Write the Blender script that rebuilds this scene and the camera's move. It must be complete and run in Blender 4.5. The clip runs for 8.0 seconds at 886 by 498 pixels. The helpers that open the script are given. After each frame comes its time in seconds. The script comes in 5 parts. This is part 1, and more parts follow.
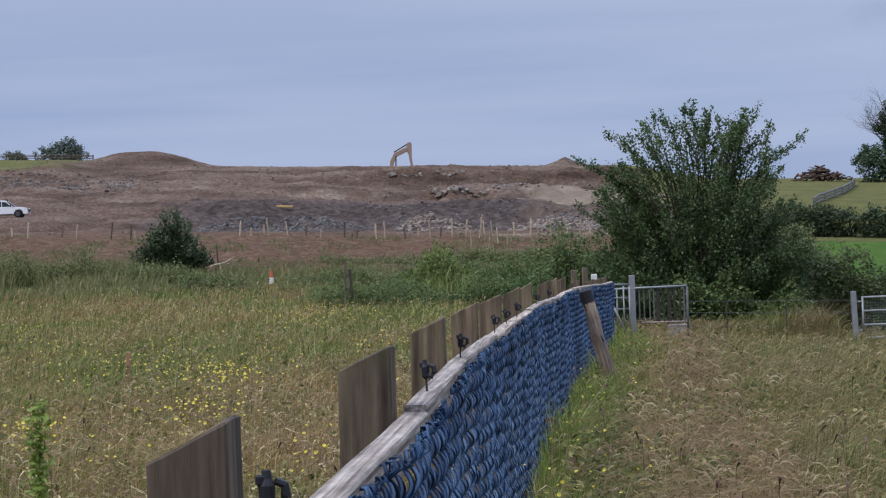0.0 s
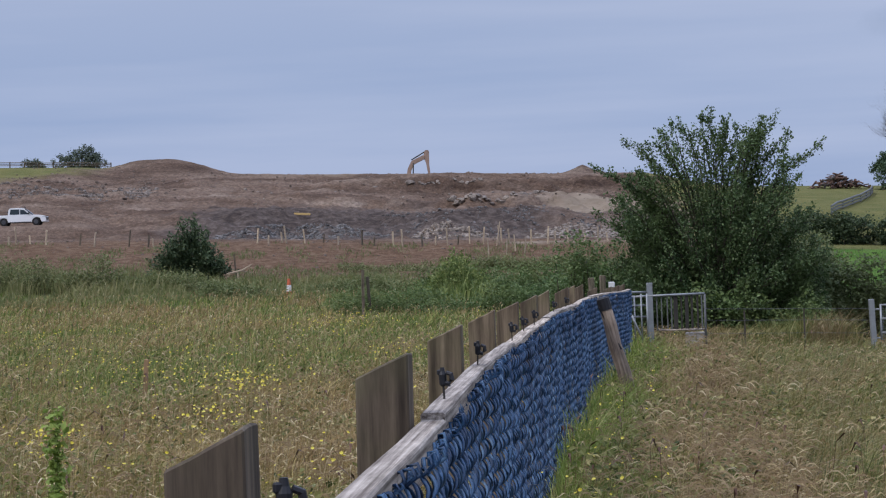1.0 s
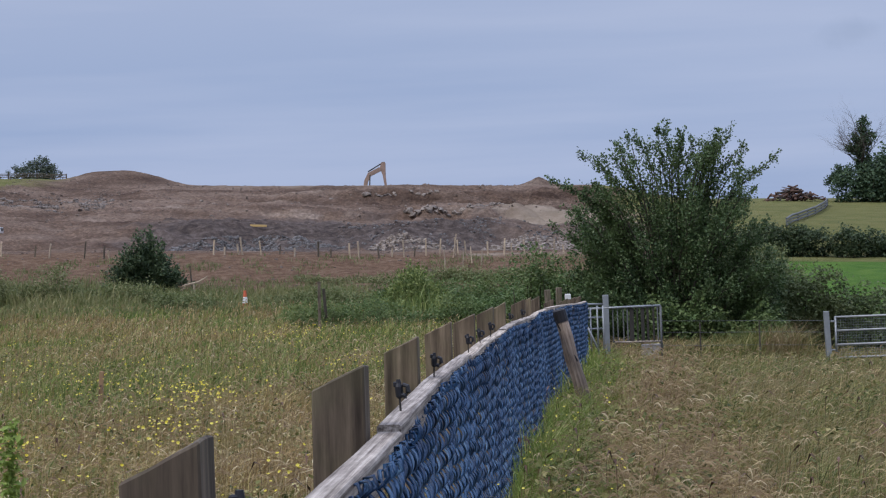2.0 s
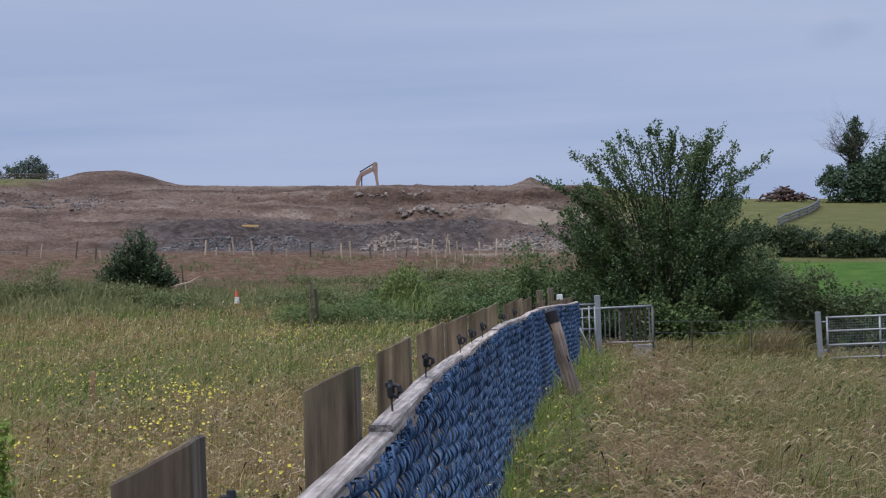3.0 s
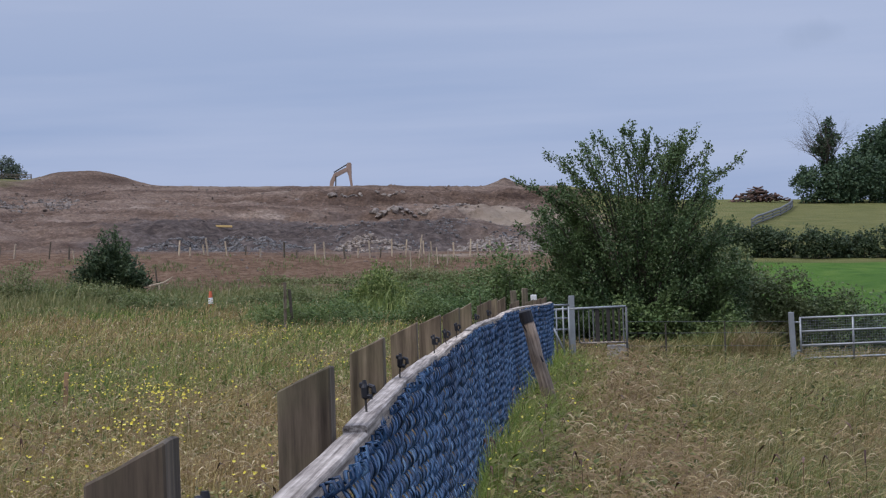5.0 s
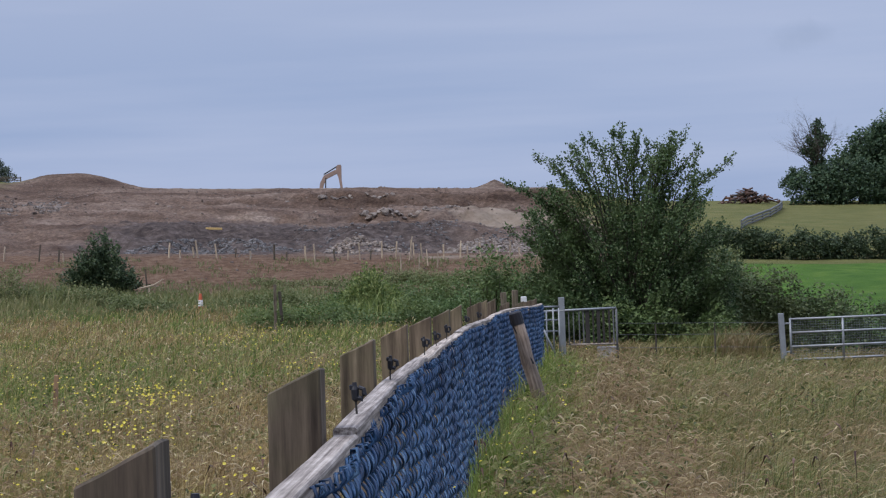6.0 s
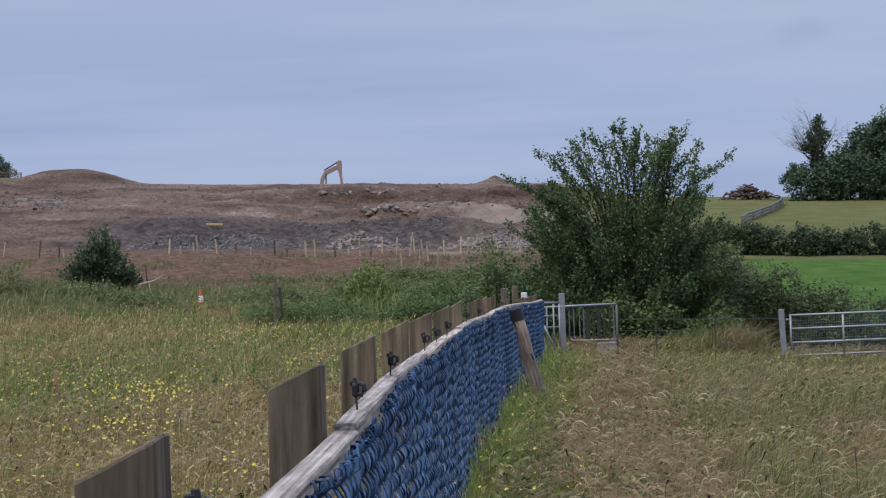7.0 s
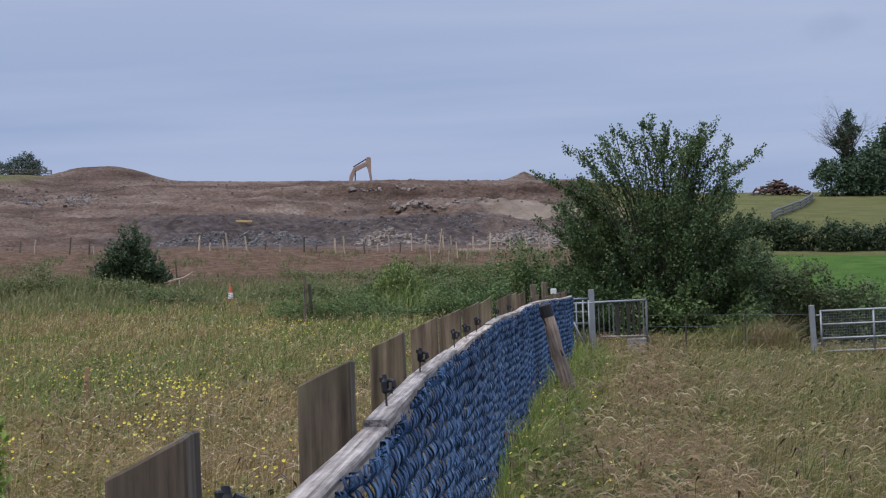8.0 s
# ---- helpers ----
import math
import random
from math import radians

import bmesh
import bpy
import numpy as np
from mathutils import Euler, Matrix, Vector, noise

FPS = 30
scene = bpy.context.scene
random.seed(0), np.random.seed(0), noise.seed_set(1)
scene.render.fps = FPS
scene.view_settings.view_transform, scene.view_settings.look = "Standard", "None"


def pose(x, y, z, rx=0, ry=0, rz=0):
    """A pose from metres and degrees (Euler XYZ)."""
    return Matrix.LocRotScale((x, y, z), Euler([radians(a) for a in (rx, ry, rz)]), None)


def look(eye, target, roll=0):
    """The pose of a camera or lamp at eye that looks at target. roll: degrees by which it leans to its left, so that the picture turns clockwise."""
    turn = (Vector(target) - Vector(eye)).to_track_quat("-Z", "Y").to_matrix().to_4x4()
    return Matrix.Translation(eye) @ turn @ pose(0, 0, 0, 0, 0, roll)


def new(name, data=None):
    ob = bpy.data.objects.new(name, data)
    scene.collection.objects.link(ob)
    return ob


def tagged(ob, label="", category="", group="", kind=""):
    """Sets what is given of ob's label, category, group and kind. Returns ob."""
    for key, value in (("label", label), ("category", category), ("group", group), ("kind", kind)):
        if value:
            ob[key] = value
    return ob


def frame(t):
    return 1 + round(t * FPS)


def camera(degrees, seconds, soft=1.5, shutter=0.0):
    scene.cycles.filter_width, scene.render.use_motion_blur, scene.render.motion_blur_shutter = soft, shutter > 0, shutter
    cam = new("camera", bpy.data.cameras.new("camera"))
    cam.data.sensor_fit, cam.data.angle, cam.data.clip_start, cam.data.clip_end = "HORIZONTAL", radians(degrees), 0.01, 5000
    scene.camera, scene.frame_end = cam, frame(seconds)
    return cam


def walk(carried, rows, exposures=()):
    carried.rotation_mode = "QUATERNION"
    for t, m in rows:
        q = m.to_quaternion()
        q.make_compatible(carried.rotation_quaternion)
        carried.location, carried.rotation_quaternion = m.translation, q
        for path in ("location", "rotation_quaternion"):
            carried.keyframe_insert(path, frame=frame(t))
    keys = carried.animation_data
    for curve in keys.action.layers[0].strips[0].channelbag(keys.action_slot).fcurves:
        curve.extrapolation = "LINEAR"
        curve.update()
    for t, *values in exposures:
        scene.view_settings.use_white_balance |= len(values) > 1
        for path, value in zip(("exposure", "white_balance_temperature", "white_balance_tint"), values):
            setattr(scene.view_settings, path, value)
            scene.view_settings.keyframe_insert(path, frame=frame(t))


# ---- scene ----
# ---------------------------------------------------------------- camera
cam = camera(24.0, 8.0, soft=1.2)
walk(cam, [
    (0.0, pose(0, 0, 1.63, 90.370, 2.000, 0.000)),
    (0.5, pose(0, 0, 1.63, 90.474, 2.026, 0.370)),
    (1.0, pose(0, 0, 1.63, 90.596, 1.994, 0.478)),
    (1.5, pose(0, 0, 1.63, 90.777, 1.899, -0.310)),
    (2.0, pose(0, 0, 1.63, 90.883, 1.952, -0.720)),
    (3.5, pose(0, 0, 1.63, 90.881, 1.941, -1.081)),
    (4.0, pose(0, 0, 1.63, 90.864, 2.025, -1.282)),
    (4.5, pose(0, 0, 1.63, 90.858, 1.939, -1.453)),
    (6.0, pose(0, 0, 1.63, 90.916, 2.034, -1.929)),
    (6.5, pose(0, 0, 1.63, 90.885, 2.033, -1.927)),
    (7.0, pose(0, 0, 1.63, 90.803, 2.002, -1.920)),
    (7.5, pose(0, 0, 1.63, 90.732, 1.984, -1.896)),
    (8.0, pose(0, 0, 1.63, 90.732, 2.110, -1.113)),
])

# ---------------------------------------------------------------- world and sun
SUN_EL, SUN_AZ = radians(48), radians(-130)   # behind the viewer, to the west
world = bpy.data.worlds.new("overcast_sky")
scene.world = world
world.use_nodes = True
wn, wl = world.node_tree.nodes, world.node_tree.links
wn.clear()
w_out = wn.new("ShaderNodeOutputWorld")
w_bg = wn.new("ShaderNodeBackground")
w_sky = wn.new("ShaderNodeTexSky")
w_sky.sky_type, w_sky.sun_disc = "NISHITA", False
w_sky.sun_elevation, w_sky.sun_rotation = SUN_EL, SUN_AZ
w_sky.air_density, w_sky.dust_density, w_sky.ozone_density = 1.0, 1.5, 1.5
w_co = wn.new("ShaderNodeTexCoord")
w_map = wn.new("ShaderNodeMapping")
w_map.inputs["Scale"].default_value = (1.1, 1.1, 15.0)
w_map.inputs["Rotation"].default_value = (0, radians(2.0), 0)
w_noise = wn.new("ShaderNodeTexNoise")
w_noise.inputs["Scale"].default_value = 2.1
w_noise.inputs["Detail"].default_value = 5.0
w_noise.inputs["Roughness"].default_value = 0.5
w_ramp = wn.new("ShaderNodeValToRGB")
w_ramp.color_ramp.elements[0].position, w_ramp.color_ramp.elements[0].color = 0.36, (2.35, 3.25, 5.5, 1)
w_ramp.color_ramp.elements[1].position, w_ramp.color_ramp.elements[1].color = 0.64, (3.55, 4.25, 6.3, 1)
w_sep = wn.new("ShaderNodeSeparateXYZ")
w_hi = wn.new("ShaderNodeMapRange")
w_hi.inputs["From Min"].default_value, w_hi.inputs["From Max"].default_value = 0.05, 0.18
w_cloud = wn.new("ShaderNodeMix")
w_cloud.data_type = "RGBA"
w_cloud.inputs["B"].default_value = (4.6, 4.95, 6.35, 1)
w_mix = wn.new("ShaderNodeMix")
w_mix.data_type = "RGBA"
w_mix.inputs["Factor"].default_value = 0.9
wl.new(w_co.outputs["Generated"], w_map.inputs["Vector"])
wl.new(w_map.outputs["Vector"], w_noise.inputs["Vector"])
wl.new(w_noise.outputs["Fac"], w_ramp.inputs["Fac"])
wl.new(w_co.outputs["Generated"], w_sep.inputs["Vector"])
wl.new(w_sep.outputs["Z"], w_hi.inputs["Value"])
w_hm = wn.new("ShaderNodeMath")
w_hm.operation = "MULTIPLY"
w_hm.inputs[1].default_value = 0.68
wl.new(w_hi.outputs["Result"], w_hm.inputs[0])
wl.new(w_hm.outputs["Value"], w_cloud.inputs["Factor"])
wl.new(w_ramp.outputs["Color"], w_cloud.inputs["A"])
wl.new(w_sky.outputs["Color"], w_mix.inputs["A"])
# one small grey scrap of cloud low in the east
w_off = wn.new("ShaderNodeVectorMath")
w_off.operation = "SUBTRACT"
w_off.inputs[1].default_value = Vector((0.205, 0.962, 0.108)).normalized()
w_str = wn.new("ShaderNodeVectorMath")
w_str.operation = "MULTIPLY"
w_str.inputs[1].default_value = (52.0, 0.0, 130.0)
w_len = wn.new("ShaderNodeVectorMath")
w_len.operation = "LENGTH"
w_fine = wn.new("ShaderNodeTexNoise")
w_fine.inputs["Scale"].default_value, w_fine.inputs["Detail"].default_value = 60.0, 4.0
w_sum = wn.new("ShaderNodeMath")
w_sum.operation = "MULTIPLY_ADD"
w_sum.inputs[1].default_value = 2.4
w_spot = wn.new("ShaderNodeMapRange")
w_spot.inputs["From Min"].default_value, w_spot.inputs["From Max"].default_value = 2.2, 1.2
w_spot.inputs["To Max"].default_value = 0.4
w_scrap = wn.new("ShaderNodeMix")
w_scrap.data_type = "RGBA"
w_scrap.inputs["B"].default_value = (2.7, 3.3, 4.9, 1)
wl.new(w_co.outputs["Generated"], w_off.inputs[0])
wl.new(w_off.outputs["Vector"], w_str.inputs[0])
wl.new(w_str.outputs["Vector"], w_len.inputs[0])
wl.new(w_co.outputs["Generated"], w_fine.inputs["Vector"])
wl.new(w_fine.outputs["Fac"], w_sum.inputs[0])
wl.new(w_len.outputs["Value"], w_sum.inputs[2])
wl.new(w_sum.outputs["Value"], w_spot.inputs["Value"])
wl.new(w_spot.outputs["Result"], w_scrap.inputs["Factor"])
wl.new(w_cloud.outputs["Result"], w_scrap.inputs["A"])
wl.new(w_scrap.outputs["Result"], w_mix.inputs["B"])
w_bg.inputs["Strength"].default_value = 0.112
# overcast: brighter towards the zenith
w_up = wn.new("ShaderNodeMapRange")
w_up.interpolation_type = "SMOOTHSTEP"
w_up.inputs["From Min"].default_value, w_up.inputs["From Max"].default_value = 0.2, 0.9
w_up.inputs["To Min"].default_value, w_up.inputs["To Max"].default_value = 1.0, 3.0
wl.new(w_sep.outputs["Z"], w_up.inputs["Value"])
w_gain = wn.new("ShaderNodeVectorMath")
w_gain.operation = "SCALE"
wl.new(w_mix.outputs["Result"], w_gain.inputs[0])
wl.new(w_up.outputs["Result"], w_gain.inputs["Scale"])
wl.new(w_gain.outputs["Vector"], w_bg.inputs["Color"])
wl.new(w_bg.outputs["Background"], w_out.inputs["Surface"])

sun_data = bpy.data.lights.new("sun", "SUN")
sun_data.energy, sun_data.angle, sun_data.color = 1.5, radians(12), (1.0, 0.95, 0.88)
sun = new("sun", sun_data)
sun_way = Vector((math.sin(SUN_AZ) * math.cos(SUN_EL), math.cos(SUN_AZ) * math.cos(SUN_EL), math.sin(SUN_EL)))
sun.matrix_basis = look(sun_way * 60, (0, 0, 0))
scene.view_settings.exposure = 0.0


# ---------------------------------------------------------------- material helpers
def material(name, rough=0.8, metal=0.0):
    m = bpy.data.materials.new(name)
    m.use_nodes = True
    b = m.node_tree.nodes["Principled BSDF"]
    b.inputs["Roughness"].default_value, b.inputs["Metallic"].default_value = rough, metal
    b.inputs["Specular IOR Level"].default_value = 0.3
    return m, m.node_tree.nodes, m.node_tree.links, b


def noise_node(n, l, scale, detail=4.0, rough=0.55, vector=None, stretch=None):
    t = n.new("ShaderNodeTexNoise")
    t.inputs["Scale"].default_value, t.inputs["Detail"].default_value = scale, detail
    t.inputs["Roughness"].default_value = rough
    if vector is None:
        vector = n.new("ShaderNodeTexCoord").outputs["Object"]
    if stretch:
        mp = n.new("ShaderNodeMapping")
        mp.inputs["Scale"].default_value = stretch
        l.new(vector, mp.inputs["Vector"])
        vector = mp.outputs["Vector"]
    l.new(vector, t.inputs["Vector"])
    return t.outputs["Fac"]


def ramp(n, l, fac, stops):
    r = n.new("ShaderNodeValToRGB")
    e = r.color_ramp.elements
    while len(e) < len(stops):
        e.new(0.5)
    for el, (p, c) in zip(e, stops):
        el.position, el.color = p, (*c, 1)
    l.new(fac, r.inputs["Fac"])
    return r.outputs["Color"]


def mixed(n, l, fac, a, b, mode="MIX"):
    m = n.new("ShaderNodeMix")
    m.data_type, m.blend_type = "RGBA", mode
    for key, v in (("Factor", fac), ("A", a), ("B", b)):
        if isinstance(v, (int, float)):
            m.inputs[key].default_value = v
        elif isinstance(v, tuple):
            m.inputs[key].default_value = (*v, 1)
        else:
            l.new(v, m.inputs[key])
    return m.outputs["Result"]


def bump(n, l, b, height, strength=0.4, distance=0.02):
    u = n.new("ShaderNodeBump")
    u.inputs["Strength"].default_value, u.inputs["Distance"].default_value = strength, distance
    l.new(height, u.inputs["Height"])
    l.new(u.outputs["Normal"], b.inputs["Normal"])


def attribute(n, name):
    a = n.new("ShaderNodeAttribute")
    a.attribute_name = name
    return a.outputs["Fac"]


def plain(name, colour, rough=0.6, metal=0.0, vary=0.25, scale=6.0, dirt=(0.12, 0.09, 0.07), dirty=0.25):
    """A painted or cast surface with blotches and a little dirt."""
    m, n, l, b = material(name, rough, metal)
    dark = tuple(c * (1 - vary) for c in colour)
    c1 = ramp(n, l, noise_node(n, l, scale), [(0.3, dark), (0.7, colour)])
    f = ramp(n, l, noise_node(n, l, scale * 0.35, 6), [(0.5, (0, 0, 0)), (0.8, (dirty, dirty, dirty))])
    l.new(mixed(n, l, f, c1, dirt), b.inputs["Base Color"])
    bump(n, l, b, noise_node(n, l, scale * 8), 0.15, 0.004)
    return m


def leafy(name, stops, patch=None, patch_scale=0.4, rough=0.6, through_light=0.25, patch_b=None):
    """Leaves and blades: colour by island, tinted in patches; a little light passes through."""
    m, n, l, b = material(name, rough)
    g = n.new("ShaderNodeNewGeometry")
    c = ramp(n, l, g.outputs["Random Per Island"], stops)
    if patch:
        f = ramp(n, l, noise_node(n, l, patch_scale, 3), [(0.42, (0, 0, 0)), (0.6, (0.75, 0.75, 0.75))])
        c = mixed(n, l, f, c, patch)
    if patch_b:
        f = ramp(n, l, noise_node(n, l, patch_scale * 1.7, 4, stretch=(1, 0.6, 1)), [(0.5, (0, 0, 0)), (0.62, (0.7, 0.7, 0.7))])
        c = mixed(n, l, f, c, patch_b)
    l.new(c, b.inputs["Base Color"])
    if through_light:
        t = n.new("ShaderNodeBsdfTranslucent")
        l.new(c, t.inputs["Color"])
        s = n.new("ShaderNodeMixShader")
        s.inputs["Fac"].default_value = through_light
        l.new(b.outputs["BSDF"], s.inputs[1])
        l.new(t.outputs["BSDF"], s.inputs[2])
        l.new(s.outputs["Shader"], n["Material Output"].inputs["Surface"])
    return m


def timber(name, pale, dark, moss=(0.11, 0.12, 0.05), mossy=0.4, along=(30, 30, 1.5), blotch=0.8, stain=(1, 1, 0.6)):
    m, n, l, b = material(name, 0.85)
    info = n.new("ShaderNodeObjectInfo")
    far = n.new("ShaderNodeMath")
    far.operation = "MULTIPLY"
    far.inputs[1].default_value = 40.0
    l.new(info.outputs["Random"], far.inputs[0])
    cut = n.new("ShaderNodeVectorMath")
    l.new(n.new("ShaderNodeTexCoord").outputs["Object"], cut.inputs[0])
    l.new(far.outputs["Value"], cut.inputs[1])
    where = cut.outputs["Vector"]
    grain = noise_node(n, l, 1.6, 8, 0.65, where, stretch=along)
    c = ramp(n, l, grain, [(0.36, dark), (0.52, tuple((p + d) / 2 for p, d in zip(pale, dark))), (0.66, pale)])
    f = ramp(n, l, noise_node(n, l, 5, 5, 0.55, where), [(0.45, (0, 0, 0)), (0.7, (mossy, mossy, mossy))])
    c = mixed(n, l, f, c, moss)
    blot = ramp(n, l, noise_node(n, l, 7, 5, 0.65, where, stretch=stain), [(0.3, (0.45, 0.43, 0.42)), (0.6, (1.05, 1.05, 1.05)), (0.75, (1.35, 1.35, 1.33))])
    c = mixed(n, l, blotch, c, blot, "MULTIPLY")
    v = ramp(n, l, info.outputs["Random"], [(0, (0.72, 0.72, 0.72)), (1, (1.1, 1.07, 1.0))])
    l.new(mixed(n, l, 1.0, c, v, "MULTIPLY"), b.inputs["Base Color"])
    bump(n, l, b, grain, 0.5, 0.004)
    return m


# ---------------------------------------------------------------- materials
M_POST = timber("weathered_post_wood", (0.255, 0.198, 0.138), (0.075, 0.055, 0.039), moss=(0.13, 0.125, 0.06), mossy=0.5, along=(15, 15, 0.6), blotch=0.95, stain=(2.6, 2.6, 0.34))
M_RAIL = timber("weathered_rail_wood", (0.70, 0.62, 0.545), (0.17, 0.135, 0.11), mossy=0.1, along=(60, 0.9, 60), blotch=0.75, stain=(2.2, 0.8, 2.2))
M_STAKE = timber("pale_stake_wood", (0.62, 0.52, 0.4), (0.36, 0.28, 0.2), mossy=0.1)
M_PEG = timber("orange_brown_peg", (0.5, 0.32, 0.18), (0.28, 0.17, 0.09), mossy=0.1)
M_LEAN = timber("split_grey_post", (0.33, 0.265, 0.22), (0.12, 0.09, 0.075), mossy=0.1)
M_OLD = timber("old_stake_wood", (0.22, 0.18, 0.14), (0.07, 0.055, 0.042), mossy=0.3)
# tones differ by wire to imitate shaded gaps and highlights in the mesh
M_NET = leafy("blue_coated_wire", [(0, (0.009, 0.027, 0.066)), (0.5, (0.018, 0.054, 0.122)), (0.85, (0.032, 0.084, 0.175)), (1, (0.075, 0.14, 0.23))], rough=0.42, through_light=0.0)
M_CONCRETE = plain("pale_concrete", (0.36, 0.335, 0.30), 0.9, vary=0.3, scale=5, dirty=0.4)
M_BLACK = plain("black_plastic", (0.018, 0.018, 0.022), 0.45, dirty=0.1)
M_STEEL = plain("galvanised_steel", (0.33, 0.345, 0.35), 0.5, 0.55, vary=0.3, scale=4, dirty=0.3)
M_DULLSTEEL = plain("dull_galvanised_steel", (0.16, 0.165, 0.165), 0.65, 0.3, vary=0.35, scale=3, dirty=0.4)
M_WHITECAP = plain("white_plastic_cap", (0.72, 0.72, 0.70), 0.5, dirty=0.15)
M_YELLOW = plain("dusty_yellow_paint", (0.33, 0.23, 0.18), 0.6, vary=0.25, scale=1.2, dirt=(0.33, 0.25, 0.17), dirty=0.7)
M_TRACK = plain("dark_track_steel", (0.05, 0.045, 0.04), 0.7, 0.3)
M_CARWHITE = plain("white_car_paint", (0.78, 0.79, 0.80), 0.25, vary=0.04, scale=0.8, dirt=(0.4, 0.33, 0.26), dirty=0.25)
M_CARGLASS, _n, _l, _b = material("tinted_car_glass", 0.05)
_b.inputs["Base Color"].default_value = (0.02, 0.03, 0.035, 1)
_b.inputs["Specular IOR Level"].default_value = 0.6
M_TYRE = plain("tyre_rubber", (0.02, 0.02, 0.02), 0.85)
M_RIM = plain("dark_alloy", (0.12, 0.12, 0.13), 0.4, 0.7)
M_LAMP, _n, _l, _b = material("headlight_lens", 0.08)
_b.inputs["Base Color"].default_value = (0.55, 0.58, 0.6, 1)
M_ORANGE = plain("orange_cone_plastic", (0.58, 0.13, 0.06), 0.5, dirty=0.2)
M_CONEWHITE = plain("white_cone_sleeve", (0.75, 0.74, 0.72), 0.5, dirty=0.2)
M_STONE = timber("pale_broken_stone", (0.39, 0.35, 0.315), (0.15, 0.128, 0.114), moss=(0.25, 0.16, 0.10), mossy=0.5, along=(1.5, 1.5, 1.5))
M_DUSTSTONE = timber("dusty_brown_stone", (0.33, 0.265, 0.22), (0.14, 0.105, 0.085), moss=(0.17, 0.11, 0.08), mossy=0.5, along=(1.5, 1.5, 1.5))
M_GREYSTONE = timber("blue_grey_broken_stone", (0.27, 0.268, 0.275), (0.06, 0.058, 0.06), moss=(0.2, 0.15, 0.11), mossy=0.35, along=(1.2, 1.2, 1.2))
M_BARK = timber("dark_bark", (0.12, 0.10, 0.08), (0.04, 0.033, 0.027), mossy=0.5)
M_BAREWOOD = timber("bare_grey_twigs", (0.12, 0.10, 0.09), (0.05, 0.042, 0.038), mossy=0.1)
M_RUST = timber("rust_brown_timber", (0.24, 0.14, 0.11), (0.05, 0.032, 0.028), mossy=0.1)
M_YELLOWPIPE = plain("yellow_plastic_board", (0.62, 0.42, 0.16), 0.6)

M_HAWTHORN = leafy("hawthorn_leaves", [(0, (0.036, 0.068, 0.026)), (0.5, (0.066, 0.112, 0.038)), (0.85, (0.115, 0.165, 0.062)), (1, (0.21, 0.25, 0.14))], (0.085, 0.125, 0.04), 0.55)
M_HEDGE = leafy("hedge_leaves", [(0, (0.045, 0.072, 0.027)), (0.6, (0.092, 0.135, 0.05)), (1, (0.19, 0.22, 0.10))], (0.11, 0.125, 0.045), 0.4)
M_BRAMBLE = leafy("bramble_leaves", [(0, (0.042, 0.08, 0.022)), (0.6, (0.085, 0.145, 0.042)), (0.9, (0.135, 0.19, 0.065)), (1, (0.21, 0.26, 0.12))], (0.15, 0.185, 0.06), 0.55)
M_SCRUB = leafy("rough_weeds", [(0, (0.085, 0.105, 0.036)), (0.5, (0.145, 0.17, 0.06)), (1, (0.26, 0.255, 0.12))], (0.12, 0.15, 0.05), 0.12)
M_WEEDS = leafy("tall_weeds_leaf", [(0, (0.10, 0.115, 0.038)), (0.5, (0.19, 0.195, 0.07)), (1, (0.33, 0.29, 0.14))], (0.11, 0.145, 0.045), 0.12)
M_LIME = leafy("lime_green_leaf", [(0, (0.14, 0.21, 0.035)), (1, (0.3, 0.38, 0.09))])
M_LIMEWEED = leafy("yellow_green_weed", [(0, (0.07, 0.11, 0.025)), (0.5, (0.14, 0.19, 0.05)), (1, (0.27, 0.3, 0.1))])
M_DARKLEAF = leafy("dark_tree_leaves", [(0, (0.03, 0.058, 0.03)), (0.6, (0.06, 0.10, 0.048)), (1, (0.11, 0.155, 0.075))])
# distance haze is mixed into this leaf colour
M_FARLEAF = leafy("hazy_far_leaves", [(0, (0.05, 0.07, 0.055)), (0.6, (0.085, 0.11, 0.078)), (1, (0.13, 0.155, 0.105))])
M_HEDGEROW = leafy("hedgerow_leaves", [(0, (0.03, 0.05, 0.024)), (0.6, (0.058, 0.088, 0.04)), (1, (0.11, 0.14, 0.065))], (0.05, 0.075, 0.03), 0.3)
M_PALEHEAD = leafy("bleached_grass_heads", [(0, (0.14, 0.085, 0.038)), (0.5, (0.24, 0.165, 0.075)), (0.85, (0.37, 0.28, 0.145)), (1, (0.6, 0.5, 0.31))], (0.20, 0.13, 0.065), 0.5, through_light=0.3)
M_GORSE = leafy("dark_shrub_leaves", [(0, (0.034, 0.056, 0.027)), (0.6, (0.064, 0.098, 0.044)), (1, (0.12, 0.155, 0.07))])
M_GRASS = leafy("meadow_grass", [(0, (0.05, 0.06, 0.012)), (0.3, (0.19, 0.18, 0.038)), (0.65, (0.32, 0.25, 0.075)), (0.88, (0.52, 0.39, 0.14)), (1, (0.78, 0.62, 0.28))], (0.26, 0.165, 0.055), 0.22, through_light=0.35, patch_b=(0.2, 0.21, 0.05))
M_GREENGRASS = leafy("fresh_green_grass", [(0, (0.045, 0.08, 0.013)), (0.4, (0.125, 0.185, 0.036)), (0.8, (0.22, 0.26, 0.065)), (1, (0.46, 0.42, 0.15))], through_light=0.35)
